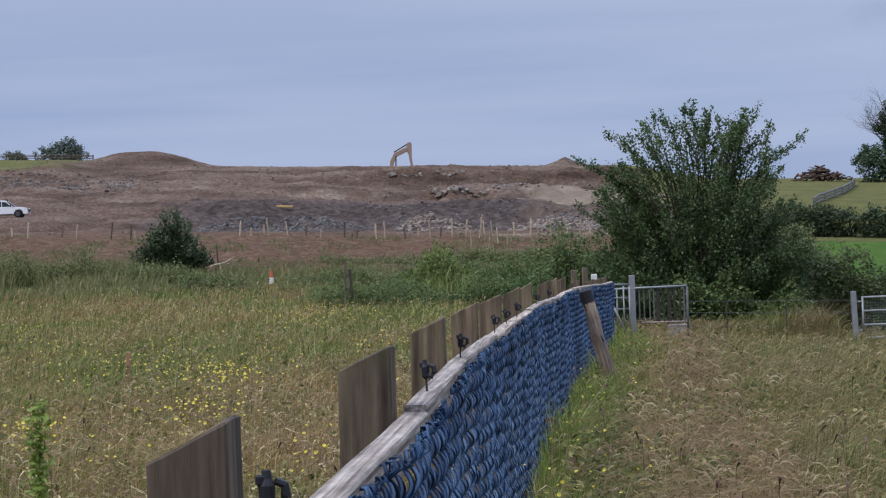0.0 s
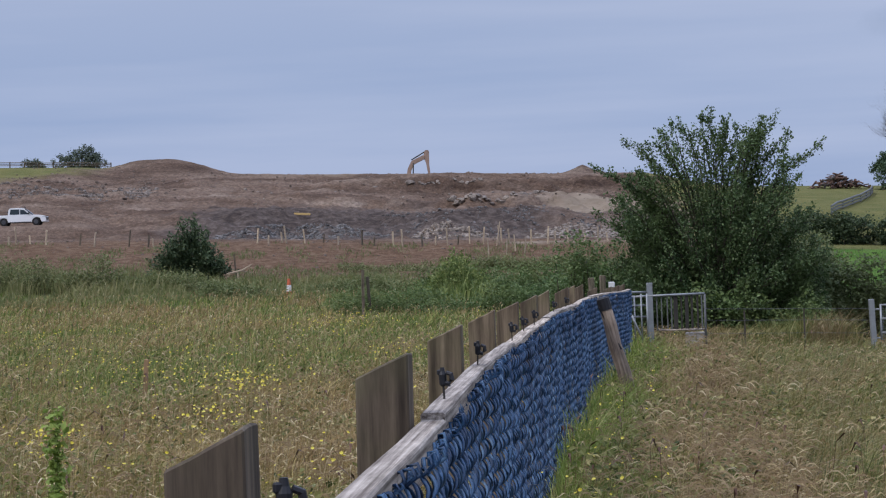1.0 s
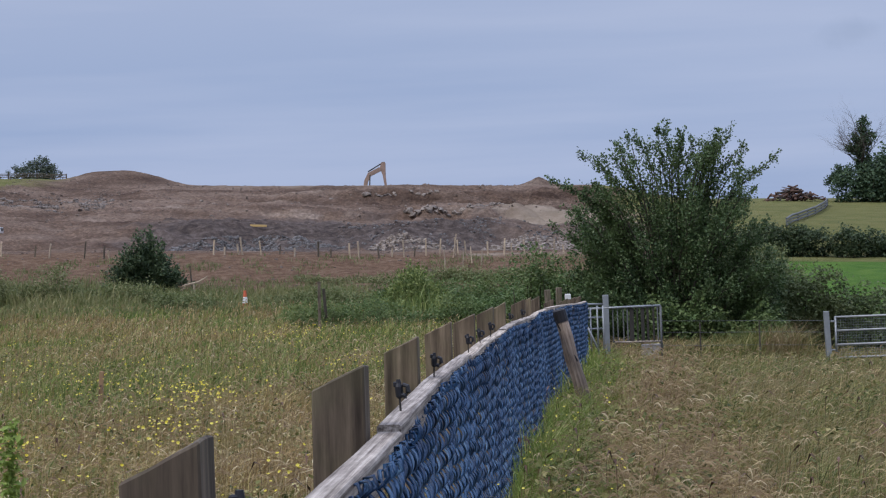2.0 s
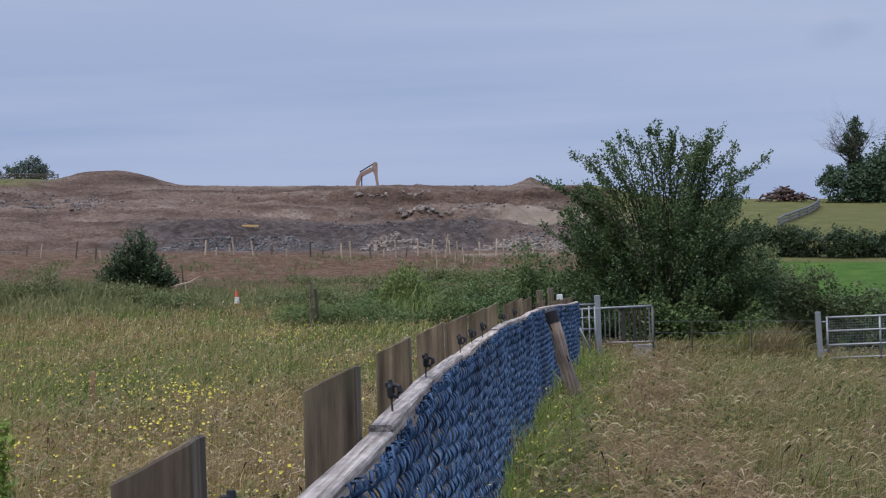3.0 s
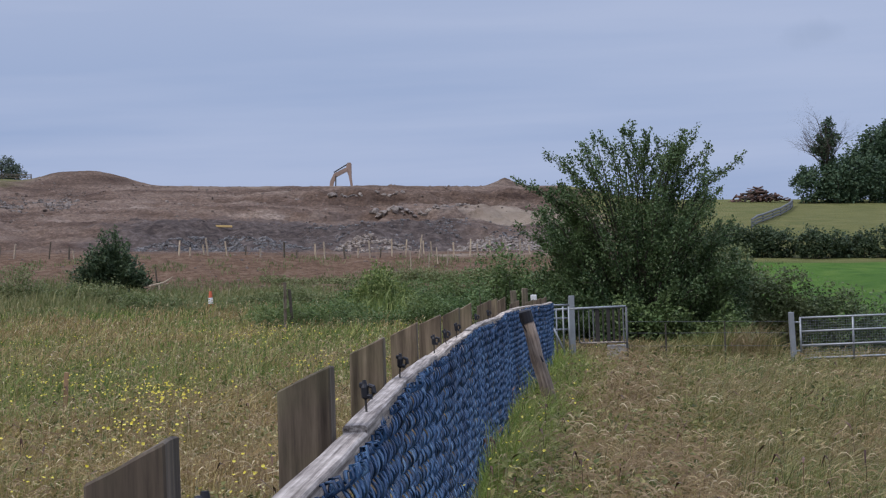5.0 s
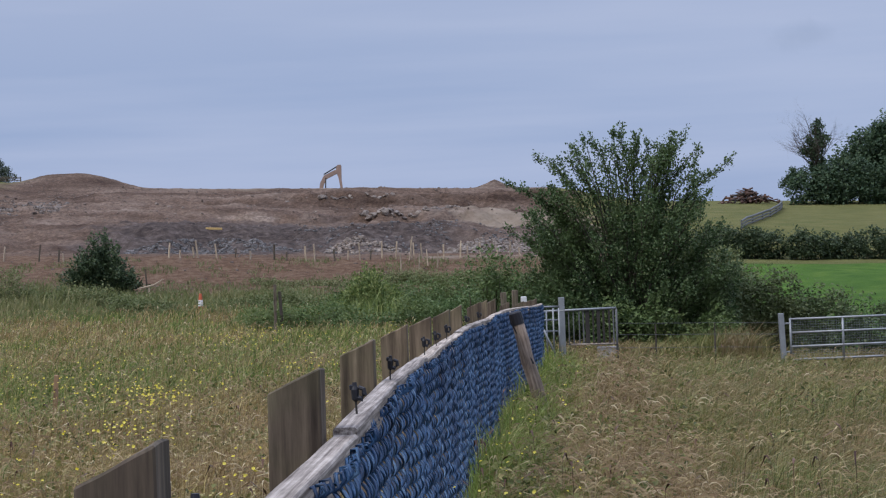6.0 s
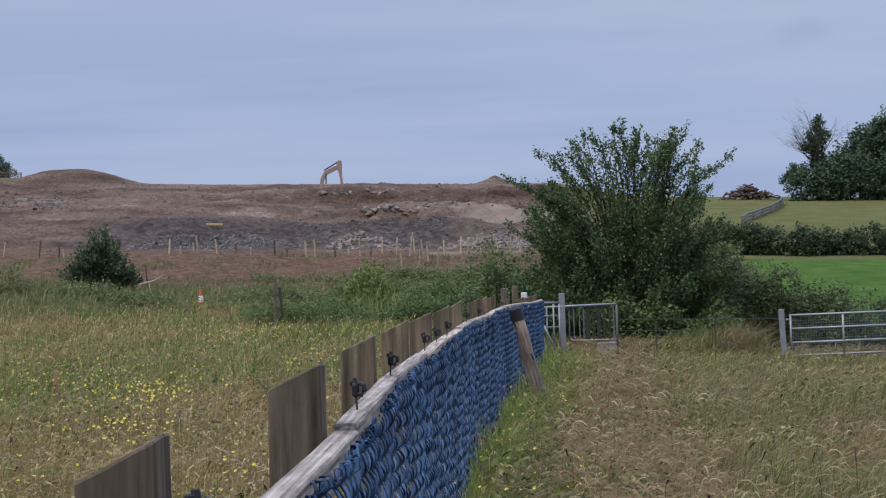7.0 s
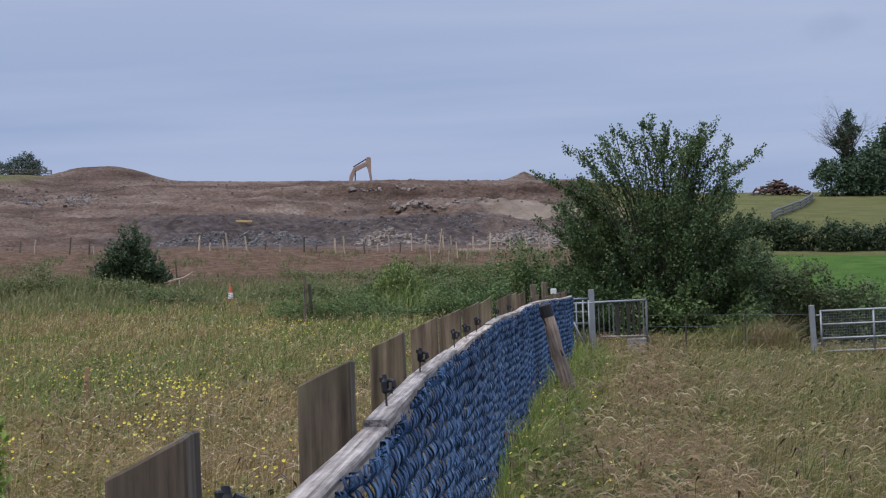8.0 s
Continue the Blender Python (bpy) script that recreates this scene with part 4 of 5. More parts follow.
# ---------------------------------------------------------------- trees far off
def far_tree(name, label, x, y, z, blobs, leaf, clumps, spread, mat, seed, trunk=0.3, bare=None):
    t = thing(name, label, "tree", at=(x, y, z))
    r = random.Random(seed)
    bm = bmesh.new()
    tips = []
    top = max(b[2] for b in blobs)
    tube(bm, [(0, 0, -0.5), (0.1, 0, top * 0.5), (0, 0, top)], [trunk, trunk * 0.7, trunk * 0.25], 7, False)
    for b in blobs:
        tube(bm, [(0, 0, b[2] * 0.4), (b[0] * 0.6, b[1] * 0.6, b[2] * 0.8), (b[0], b[1], b[2] + b[5] * 0.5)], [trunk * 0.45, trunk * 0.3, 0.03], 5, False)
    part("trunk", bm, M_BARK, t)
    part("crown", leaf_cloud("crown", on_blobs(blobs, clumps, seed), spread, 22, leaf, mat, seed + 1), mat, t)
    if bare:
        bm = bmesh.new()
        for k in range(bare):
            a = r.uniform(0, 6.28)
            grow(bm, (0, 0, top * r.uniform(0.45, 0.75)), (0.8 * math.cos(a), 0.6 * math.sin(a), 0.9), r.uniform(2.4, 4.6), 0.065, r, 2, tips)
        part("bare_crown", bm, M_BAREWOOD, t, "leafless grey branches")["kind"] = "stuff"
    return t


far_tree("ivy_tree", "half-dead tree with bare crown and ivy-clad trunk", 51.9, 240, 8.8, [(0, 0, 5.4, 0.9, 1.0, 2.6), (0.3, 0, 7.6, 1.5, 1.2, 1.3), (-0.8, 0, 6.6, 1.1, 0.8, 0.7), (0.1, 0, 9.3, 0.8, 0.9, 0.9), (-2.2, 0, 3.6, 1.5, 1.5, 1.2), (-3.2, 0, 2.9, 1.1, 1.2, 0.8), (1, 0, 2.5, 1.8, 1.5, 1.6)], 0.26, 420, 0.33, M_DARKLEAF, 61, 0.35, bare=19)
far_tree("dark_tree", "dense dark green rounded tree on the hillside", 58.5, 246, 9.0, [(0, 0, 4, 5.5, 4, 3.2), (2.5, 0, 6.2, 4.5, 4, 3.4), (-3.4, -1, 2.6, 3, 3, 2.3), (5, 0, 8, 4, 4, 3.0)], 0.42, 900, 0.6, M_DARKLEAF, 63, 0.5)
far_tree("dark_tree", "dense dark green rounded tree on the hillside", 68, 250, 9.0, [(0, 0, 5, 6, 4, 4), (1, 0, 8.5, 5, 4, 3.5), (5, -1, 5, 4, 3, 4)], 0.42, 900, 0.6, M_DARKLEAF, 65, 0.5)
hedge("dark_thicket", "dark green thicket under the hillside trees", "shrub", row_of_blobs(48.8, 237, 52.5, 238, 3, 1.9, 3.2, 166, 0.2) + row_of_blobs(52.2, 238, 75, 240, 12, 2.4, 5.2, 66, 0.25), 900, (0.6, 0.6, 0.5), 22, 0.36, M_DARKLEAF, 67)
far_tree("round_tree", "rounded green tree standing behind the hill crest", -56.2, 312, 14.5, [(0, 0, 5.4, 3.0, 3, 2.0), (-2.2, 0, 4.9, 2.2, 2, 1.6), (2.2, 0, 5.0, 2.0, 2, 1.7), (0.7, 0, 6.6, 1.5, 1.5, 1.2)], 0.3, 230, 0.42, M_FARLEAF, 71, 0.3)
far_tree("round_tree", "small rounded tree standing behind the hill crest", -63.6, 312, 14.5, [(0, 0, 4.6, 1.8, 2, 1.4), (1, 0, 4.2, 1.3, 1.5, 1.1)], 0.3, 120, 0.4, M_FARLEAF, 73, 0.2)
far_tree("round_tree", "small rounded tree standing behind the hill crest", -72, 312, 14.8, [(0, 0, 4.2, 2.2, 2, 1.5), (-2, 0, 4, 1.6, 1.5, 1.1)], 0.3, 120, 0.4, M_FARLEAF, 75, 0.2)


# ---------------------------------------------------------------- stakes
def lath(height, r):
    bm = bmesh.new()
    box(bm, -0.055, 0.055, -0.055, 0.055, -0.3, height, bevel=0.01)
    for v in bm.verts:
        if v.co.z > 0.5:
            v.co.x += r.uniform(-0.012, 0.012)
    return bm


def build_stakes():
    r = random.Random(17)
    for k, x in enumerate(np.arange(-38, 14.5, 0.98)):
        if r.random() < (0.55 if x < -18 else 0.16):
            continue
        x = float(x) + r.uniform(-0.45, 0.45)
        y = 166 + 1.6 * math.sin(x * 0.2) + r.uniform(-0.5, 0.5)
        me = bpy.data.meshes.new("stake")
        bm = lath(r.choice([0.7, 0.95, 1.2, 1.4]), r)
        bm.to_mesh(me)
        bm.free()
        me.materials.append(M_STAKE if r.random() < 0.75 else M_OLD)
        s = tagged(new("stake", me), "pale rough wooden stake in the earth bank", "stake", "stakes along the quarry edge")
        s.matrix_basis = pose(x, y, float(land(x, y)), r.uniform(-6, 6), r.uniform(-7, 7), r.uniform(0, 90))
    for x, y, h, mat, lean, label in ((-4.0, 26, 0.64, M_PEG, 4, "short pale stake standing in the meadow"), (-3.45, 73, 1.75, M_OLD, 1, "grey timber post in the bramble edge"),
                                      (-3.2, 73.2, 1.5, M_OLD, -3, "grey timber post in the bramble edge"), (-14.6, 136, 2.0, M_OLD, -4, "old timber post beside the dark shrub"), (-32.5, 122, 2.4, M_OLD, 1, "dark timber post in the weeds"),
                                      (2.45, 38.5, 1.42, M_OLD, -2, "grey timber post at the fence end"), (2.62, 38.9, 1.46, M_OLD, 1, "grey timber post at the fence end")):
        bm = bmesh.new()
        wide = 0.03 if mat is M_PEG else 0.05
        box(bm, -wide, wide, -wide, wide, -0.3, h, bevel=0.01)
        me = bpy.data.meshes.new("timber_post")
        bm.to_mesh(me)
        bm.free()
        me.materials.append(mat)
        s = tagged(new("timber_post", me), label, "post")
        s.matrix_basis = pose(x, y, float(land(x, y)), 0, lean, 10)


build_stakes()


def build_tall_markers():
    # two crossed pale marker poles, and a fallen limb in the weeds
    for x, y, h, lean, label in ((2.95, 165, 1.9, 9, "tall pale leaning marker pole"), (3.15, 165.2, 1.6, -2, "pale upright marker pole"),
                                 (3.6, 160, 1.2, 2, "pale marker pole on the bank"), (4.3, 161, 1.3, -3, "pale marker pole on the bank"), (5.0, 160, 1.1, 4, "pale marker pole on the bank"), (2.2, 159, 1.4, -2, "pale marker pole on the bank")):
        bm = bmesh.new()
        tube(bm, [(0, 0, -0.3), (0.01, 0, h * 0.5), (0, 0, h)], [0.06, 0.055, 0.045], 6)
        p = thing("marker_pole", label, "pole", at=pose(x, y, float(land(x, y)), 0, lean, 0))
        part("pole", bm, M_STAKE, p)
    z = float(land(-14.0, 131))
    limb = thing("fallen_branch", "bleached fallen branch lying in the weeds", "branch", at=(-14.0, 131, z + 0.9))
    bm = bmesh.new()
    tube(bm, [(-0.7, 0, 0), (-0.2, 0, 0.1), (0.3, 0, 0.2), (0.9, 0, 0.55)], [0.03, 0.07, 0.06, 0.03], 6)
    tube(bm, [(0.1, 0, 0.15), (0.6, 0.1, 0.12)], [0.05, 0.02], 5)
    tube(bm, [(0, 0, 0.1), (0.05, 0, -1.0)], [0.05, 0.04], 5)
    part("limb", bm, M_STAKE, limb)


build_tall_markers()


# ---------------------------------------------------------------- stones
def stone_mesh(seed, mat):
    r = random.Random(seed)
    bm = bmesh.new()
    for _ in range(14):
        v = Vector((r.gauss(0, 1), r.gauss(0, 1), r.gauss(0, 1))).normalized()
        bm.verts.new((max(-0.8, min(0.8, v.x * 1.1)), max(-0.75, min(0.75, v.y)), max(-0.6, min(0.6, v.z * 0.85))))
    hull = bmesh.ops.convex_hull(bm, input=bm.verts[:])
    bmesh.ops.delete(bm, geom=list({g for g in hull["geom_interior"] if isinstance(g, bmesh.types.BMVert)}), context="VERTS")
    bmesh.ops.bevel(bm, geom=bm.edges[:], offset=0.05, segments=1, affect="EDGES")
    me = bpy.data.meshes.new("boulder")
    bm.to_mesh(me)
    bm.free()
    me.materials.append(mat)
    return me


def build_boulders():
    r = random.Random(23)
    kinds = [stone_mesh(k, M_STONE) for k in range(6)]
    spots = []
    for k in range(46):     # a ragged line along the upper bench
        f = k / 45
        x = -0.9 + 12.2 * f + r.uniform(-0.4, 0.4)
        spots.append((x, float(np.interp(x, [-1, 1.5, 4.1, 6.6, 11], [238.6, 236.8, 238, 237.6, 246.5])) + r.uniform(-0.4, 0.4), r.uniform(0.28, 0.6) + 0.25 * max(0, 0.4 - f)))
    for k in range(26):     # along the crest
        f = k / 25
        spots.append((-6.1 + 9.4 * f + r.uniform(-0.4, 0.4), 260.4 + 1.5 * f + r.uniform(-0.4, 0.4), r.uniform(0.22, 0.48) + (0.35 if k < 2 else 0)))
    for k in range(20):
        spots.append((r.uniform(-48, 14), r.uniform(232, 262), r.uniform(0.2, 0.42)))
    for x, y, s in spots:
        b = tagged(new("boulder", r.choice(kinds)), "pale grey angular boulder lying on the quarry slope", "boulder", "boulders on the quarry slope")
        b.matrix_basis = pose(x, y, float(land(x, y)) + 0.2 * s, r.uniform(-25, 25), r.uniform(-25, 25), r.uniform(0, 360)) @ Matrix.Diagonal((s, s * r.uniform(0.7, 1), s * r.uniform(0.6, 0.95), 1))


build_boulders()


def rubble(name, label, xyr, mat, seed):
    """Broken stone too small and dense to count, as one object."""
    r = np.random.default_rng(seed)
    x, y, s = (np.asarray(c, float) for c in xyr)
    z = land(x, y) + 0.15 * s
    bm = bmesh.new()
    bmesh.ops.create_icosphere(bm, subdivisions=1, radius=1)
    base = np.clip(np.array([v.co[:] for v in bm.verts]), -0.72, 0.72) * 1.2
    faces = [tuple(v.index for v in f.verts) for f in bm.faces]
    bm.free()
    n = len(x)
    v = base[None] * r.uniform(0.65, 1.2, (n, len(base), 1)) * (s[:, None, None] * r.uniform(0.6, 1.2, (n, 1, 3)))
    a = r.uniform(0, 6.28, n)
    c, d = np.cos(a)[:, None], np.sin(a)[:, None]
    v = np.stack([v[..., 0] * c - v[..., 1] * d, v[..., 0] * d + v[..., 1] * c, v[..., 2] * 0.8], -1) + np.stack([x, y, z], 1)[:, None, :]
    tagged(new(name, patterned(name, v, faces, mat)), label, "rubble", kind="stuff")


def scatter(n, x0, x1, y0, y1, s0, s1, seed, patch=None):
    r = np.random.default_rng(seed)
    x, y = r.uniform(x0, x1, n), r.uniform(y0, y1, n)
    keep = wave_noise(x, y, patch or 6, seed) > -0.15
    x, y = x[keep], y[keep]
    return x, y, s0 + (s1 - s0) * r.random(len(x)) ** 2.5


def below(xyr, xs, tops):
    """Keeps the stones that lie under a line drawn over the slope."""
    x, y, size = xyr
    keep = land(x, y) < np.interp(x, xs, tops)
    return x[keep], y[keep], size[keep]


rubble("grey_rubble", "blue-grey broken stone spilled down the quarry face", below(scatter(9000, -24, -7, 201.5, 211, 0.04, 0.2, 81, 3), [-24, -20, -12, -7], [5.6, 6.9, 6.7, 5.2]), M_GREYSTONE, 82)
rubble("pale_rubble", "pale broken stone in a pointed tip below the dark face", below(scatter(4200, -5, 4.0, 201.5, 211, 0.05, 0.3, 91, 3), [-5, -1.6, 0.8, 4.0], [4.6, 6.8, 5.7, 4.6]), M_STONE, 92)
rubble("pale_rubble", "pale broken stone heaped beside the sandy ramp", below(scatter(6500, 6.5, 18.5, 201.5, 211, 0.05, 0.32, 83, 3), [6.5, 9, 12.5, 18.5], [4.5, 5.3, 6.9, 6.6]), M_STONE, 84)
rubble("grey_rubble", "dark broken stone strewn along the foot of the face", scatter(2600, -8, 20, 201, 222, 0.05, 0.22, 93, 5), M_GREYSTONE, 94)
rubble("pale_rubble", "pale broken stone on the worn quarry slope", scatter(1500, -66, -34, 240, 268, 0.05, 0.26, 85, 7), M_DUSTSTONE, 86)
rubble("pale_rubble", "pale broken stone strewn along the top of the worn slope", scatter(2400, -58, -36, 238, 257, 0.06, 0.34, 95, 5), M_STONE, 96)
rubble("loose_stones", "scattered small stones on bare brown earth", scatter(4200, -60, 20, 215, 285, 0.05, 0.2, 87, 9), M_DUSTSTONE, 88)
rubble("loose_stones", "scattered small stones on the orange clay bank", scatter(1500, -45, 20, 146, 200, 0.04, 0.17, 89, 9), M_DUSTSTONE, 90)


# ---------------------------------------------------------------- excavator
def build_excavator():
    ex = thing("excavator", "dusty yellow tracked excavator working behind the crest, arm raised", "excavator", at=pose(-8.45, 299.5, float(land(-8.15, 299.5)) - 0.1) @ Matrix.Diagonal((1.12, 1, 1.02, 1)))
    for y in (-1.2, 1.2):
        bm = bmesh.new()
        prism(bm, [(-2.0, 0.0), (2.0, 0.0), (2.4, 0.4), (2.2, 0.85), (-2.2, 0.85), (-2.4, 0.4)], y - 0.3, y + 0.3, 0.05)
        part("track", bm, M_TRACK, ex, "dark steel crawler track")
    bm = bmesh.new()
    prism(bm, [(-2.6, 1.0), (1.4, 1.0), (1.4, 1.9), (-0.3, 2.0), (-2.3, 2.0), (-2.6, 1.7)], -1.3, 1.3, 0.06)
    part("house", bm, M_YELLOW, ex)
    bm = bmesh.new()
    prism(bm, [(-0.2, 1.5), (1.35, 1.5), (1.35, 1.7), (0.9, 2.2), (-0.2, 2.2)], 0.25, 1.25, 0.05)
    part("cab", bm, M_CARGLASS, ex, "dark glazed cab")
    # the goose-neck boom rises, turns over and carries the stick
    bm = bmesh.new()
    prism(bm, [(1.0, 1.3), (1.5, 1.25), (1.7, 2.6), (2.1, 3.45), (3.45, 4.15), (3.5, 4.6), (3.2, 4.7), (1.75, 3.95), (1.25, 2.9)], -0.22, 0.22, 0.03)
    part("boom", bm, M_YELLOW, ex)
    bm = bmesh.new()
    prism(bm, [(3.3, 4.6), (3.45, 5.3), (3.6, 5.42), (3.95, 5.42), (4.05, 5.2), (4.02, 3.4), (4.15, 2.0), (3.85, 2.0), (3.62, 3.6), (3.4, 4.2)], -0.17, 0.17, 0.03)
    part("stick", bm, M_YELLOW, ex)
    bar("boom_cylinder", (1.9, -0.3, 1.3), (2.0, -0.3, 3.6), 0.08, M_TRACK, ex)
    bar("stick_cylinder", (1.75, 0, 4.1), (3.5, 0, 5.2), 0.09, M_TRACK, ex, "dark hydraulic cylinder")
    bm = bmesh.new()
    prism(bm, [(3.6, 2.1), (4.2, 2.1), (4.35, 1.4), (3.9, 0.9), (3.2, 1.1), (3.1, 1.4), (3.7, 1.4)], -0.5, 0.5, 0.03)
    part("bucket", bm, M_TRACK, ex, "dark steel bucket")
    return ex


build_excavator()


# ---------------------------------------------------------------- pickup
def build_pickup():
    x0, y0 = -44.35, 211.0
    z0 = float(land(x0, y0))
    p = thing("pickup_truck", "white double-cab pickup truck parked on the quarry track", "pickup", at=pose(x0, y0, z0 + 0.02, 0, 0, 2))
    bm = bmesh.new()
    prism(bm, [(-2.62, 0.5), (-2.6, 1.08), (-0.95, 1.1), (1.1, 1.12), (2.2, 1.04), (2.58, 0.9), (2.66, 0.6), (2.62, 0.36), (2.2, 0.36), (2.05, 0.75), (1.75, 0.85), (1.4, 0.75), (1.25, 0.36),
               (-1.15, 0.36), (-1.3, 0.75), (-1.6, 0.85), (-1.9, 0.75), (-2.05, 0.42), (-2.6, 0.45)], -0.92, 0.92, 0.03)
    part("body", bm, M_CARWHITE, p)
    bm = bmesh.new()
    prism(bm, [(-1.2, 1.08), (1.25, 1.1), (0.55, 1.68), (0.25, 1.8), (-0.85, 1.8), (-1.1, 1.7)], -0.78, 0.78, 0.04)
    cab = part("cab", bm, M_CARWHITE, p)
    for y in (-0.785, 0.785):
        for outline in ([(-1.0, 1.14), (-0.02, 1.14), (-0.02, 1.67), (-0.9, 1.67)], [(0.06, 1.14), (0.95, 1.14), (0.45, 1.6), (0.06, 1.64)]):
            bm = bmesh.new()
            prism(bm, outline, y - 0.012, y + 0.012)
            part("side_window", bm, M_CARGLASS, cab, "dark tinted window")
    bm = bmesh.new()
    prism(bm, [(1.2, 1.13), (1.24, 1.14), (0.62, 1.64), (0.58, 1.62)], -0.68, 0.68)
    part("windscreen", bm, M_CARGLASS, cab, "dark sloping windscreen")
    bm = bmesh.new()
    tube(bm, [(1.35, -0.86, 1.05), (1.2, -0.86, 1.2), (0.62, -0.82, 1.66), (0.6, -0.82, 1.86), (0.5, -0.82, 1.88)], [0.05, 0.045, 0.045, 0.05, 0.06], 8)
    part("snorkel", bm, M_BLACK, p, "black air intake beside the windscreen")
    for y in (-0.94, 0.94):
        bm = bmesh.new()
        box(bm, 0.85, 1.0, y - 0.09, y + 0.09, 1.15, 1.32, bevel=0.02)
        part("mirror", bm, M_BLACK, p)
        bm = bmesh.new()
        box(bm, 2.3, 2.62, y * 0.9 - 0.1, y * 0.9 + 0.1, 0.82, 0.94, bevel=0.02)
        part("headlight", bm, M_LAMP, p)
        bm = bmesh.new()
        box(bm, -1.0, 1.15, y - 0.04, y + 0.04, 0.33, 0.4, bevel=0.01)
        part("sill", bm, M_BLACK, p, "black side step")
    bm = bmesh.new()
    box(bm, 2.58, 2.68, -0.6, 0.6, 0.55, 0.86, bevel=0.02)
    part("grille", bm, M_BLACK, p, "black front grille")
    bm = bmesh.new()
    tube(bm, [(-1.0, -0.7, 1.08), (-1.25, -0.7, 1.45), (-1.25, 0.7, 1.45), (-1.0, 0.7, 1.08)], 0.04, 6)
    part("roll_bar", bm, M_BLACK, p, "black roll bar behind the cab")
    for x in (-1.6, 1.65):
        for y in (-0.82, 0.82):
            bm = bmesh.new()
            tube(bm, [(x, y - 0.13, 0.4), (x, y - 0.11, 0.4), (x, y + 0.11, 0.4), (x, y + 0.13, 0.4)], [0.33, 0.4, 0.4, 0.33], 20)
            wheel = part("wheel", bm, M_TYRE, p, "black rubber tyre")
            s = -1 if y < 0 else 1
            bm = bmesh.new()
            tube(bm, [(x, y + 0.10 * s, 0.4), (x, y + 0.145 * s, 0.4)], [0.25, 0.22], 12)
            part("rim", bm, M_RIM, wheel)


build_pickup()


# ---------------------------------------------------------------- small things
def build_cone():
    c = thing("traffic_cone", "orange and white traffic cone standing in rough grass", "cone", at=pose(-9.9, 120, float(land(-9.9, 120)) - 0.02))
    bm = bmesh.new()
    box(bm, -0.2, 0.2, -0.2, 0.2, 0, 0.04, bevel=0.01)
    part("base", bm, M_ORANGE, c)
    bm = bmesh.new()
    tube(bm, [(0, 0, 0.04), (0, 0, 0.25)], [0.18, 0.15], 14)
    part("skirt", bm, M_ORANGE, c)
    bm = bmesh.new()
    tube(bm, [(0, 0, 0.6), (0, 0, 0.98)], [0.12, 0.08], 14)
    part("tip", bm, M_ORANGE, c)
    bm = bmesh.new()
    tube(bm, [(0, 0, 0.25), (0, 0, 0.6)], [0.16, 0.125], 14)
    part("sleeve", bm, M_CONEWHITE, c, "white reflective sleeve")


build_cone()


def build_debris():
    r = random.Random(5)
    bm = bmesh.new()
    box(bm, -0.85, 0.85, -0.2, 0.2, 0, 0.22, bevel=0.02)
    b = thing("timber_baulk", "pale yellow timber baulk lying on the rocks", "timber", at=pose(-16.2, 216.0, float(land(-16.2, 216)) + 0.25, 0, 3, 4))
    part("baulk", bm, M_YELLOWPIPE, b)
    heap = thing("timber_heap", "tangled heap of rust-brown stumps and timber", "heap", at=(43.6, 240, float(land(43.6, 240))))
    for k in range(120):
        bm = bmesh.new()
        L = r.uniform(0.4, 1.9)
        a, b2 = r.uniform(0, 3.14), r.uniform(-0.5, 0.5)
        x = r.gauss(0.1, 1.45)
        z = max(0.05, (1.6 - abs(x) * 0.45) * r.random())
        d = Vector((math.cos(a) * math.cos(b2), math.sin(a) * math.cos(b2), math.sin(b2))) * L / 2
        c = Vector((x, r.uniform(-1, 1), z + 0.1))
        rad = r.uniform(0.04, 0.17)
        tube(bm, [c - d, c + Vector((0, 0, r.uniform(-0.08, 0.08))), c + d], [rad, rad * 0.9, rad * 0.6], 6)
        part("log", bm, M_RUST if r.random() < 0.8 else M_BAREWOOD, heap)
    # a low crash barrier climbing the hayfield
    bar_t = thing("barrier_rail", "grey corrugated barrier rail on posts climbing the field", "barrier", at=(0, 0, 0))
    n = 12
    pts = []
    for k in range(n + 1):
        f = k / n
        x, y = 33.6 + 11.5 * f + 1.0 * math.sin(f * 2.5), 188 + 42 * f
        pts.append((x, y, float(land(x, y))))
    for p in pts[::2]:
        bm = bmesh.new()
        box(bm, p[0] - 0.06, p[0] + 0.06, p[1] - 0.06, p[1] + 0.06, p[2] - 0.2, p[2] + 0.6)
        part("post", bm, M_DULLSTEEL, bar_t)
    for dz in (0.15, 0.42, 0.72):
        bm = bmesh.new()
        tube(bm, [(x, y, z + dz) for x, y, z in pts], 0.11 if dz > 0.5 else 0.09, 6)
        part("rail", bm, M_DULLSTEEL, bar_t)
    # post-and-rail fence on the left crest
    f2 = thing("crest_fence", "distant grey post-and-rail fence along the hill crest", "fence", at=(0, 0, 0))
    pts = [(x, 290 + 0.02 * x, float(land(x, 290 + 0.02 * x))) for x in np.arange(-76, -47, 2.0)]
    for x, y, z in pts:
        bm = bmesh.new()
        box(bm, x - 0.07, x + 0.07, y - 0.07, y + 0.07, z - 0.3, z + 0.8)
        part("post", bm, M_OLD, f2)
    for dz in (0.3, 0.52, 0.72):
        bm = bmesh.new()
        tube(bm, [(x, y - 0.08, z + dz) for x, y, z in pts], 0.05, 4)
        part("rail", bm, M_OLD, f2)


build_debris()


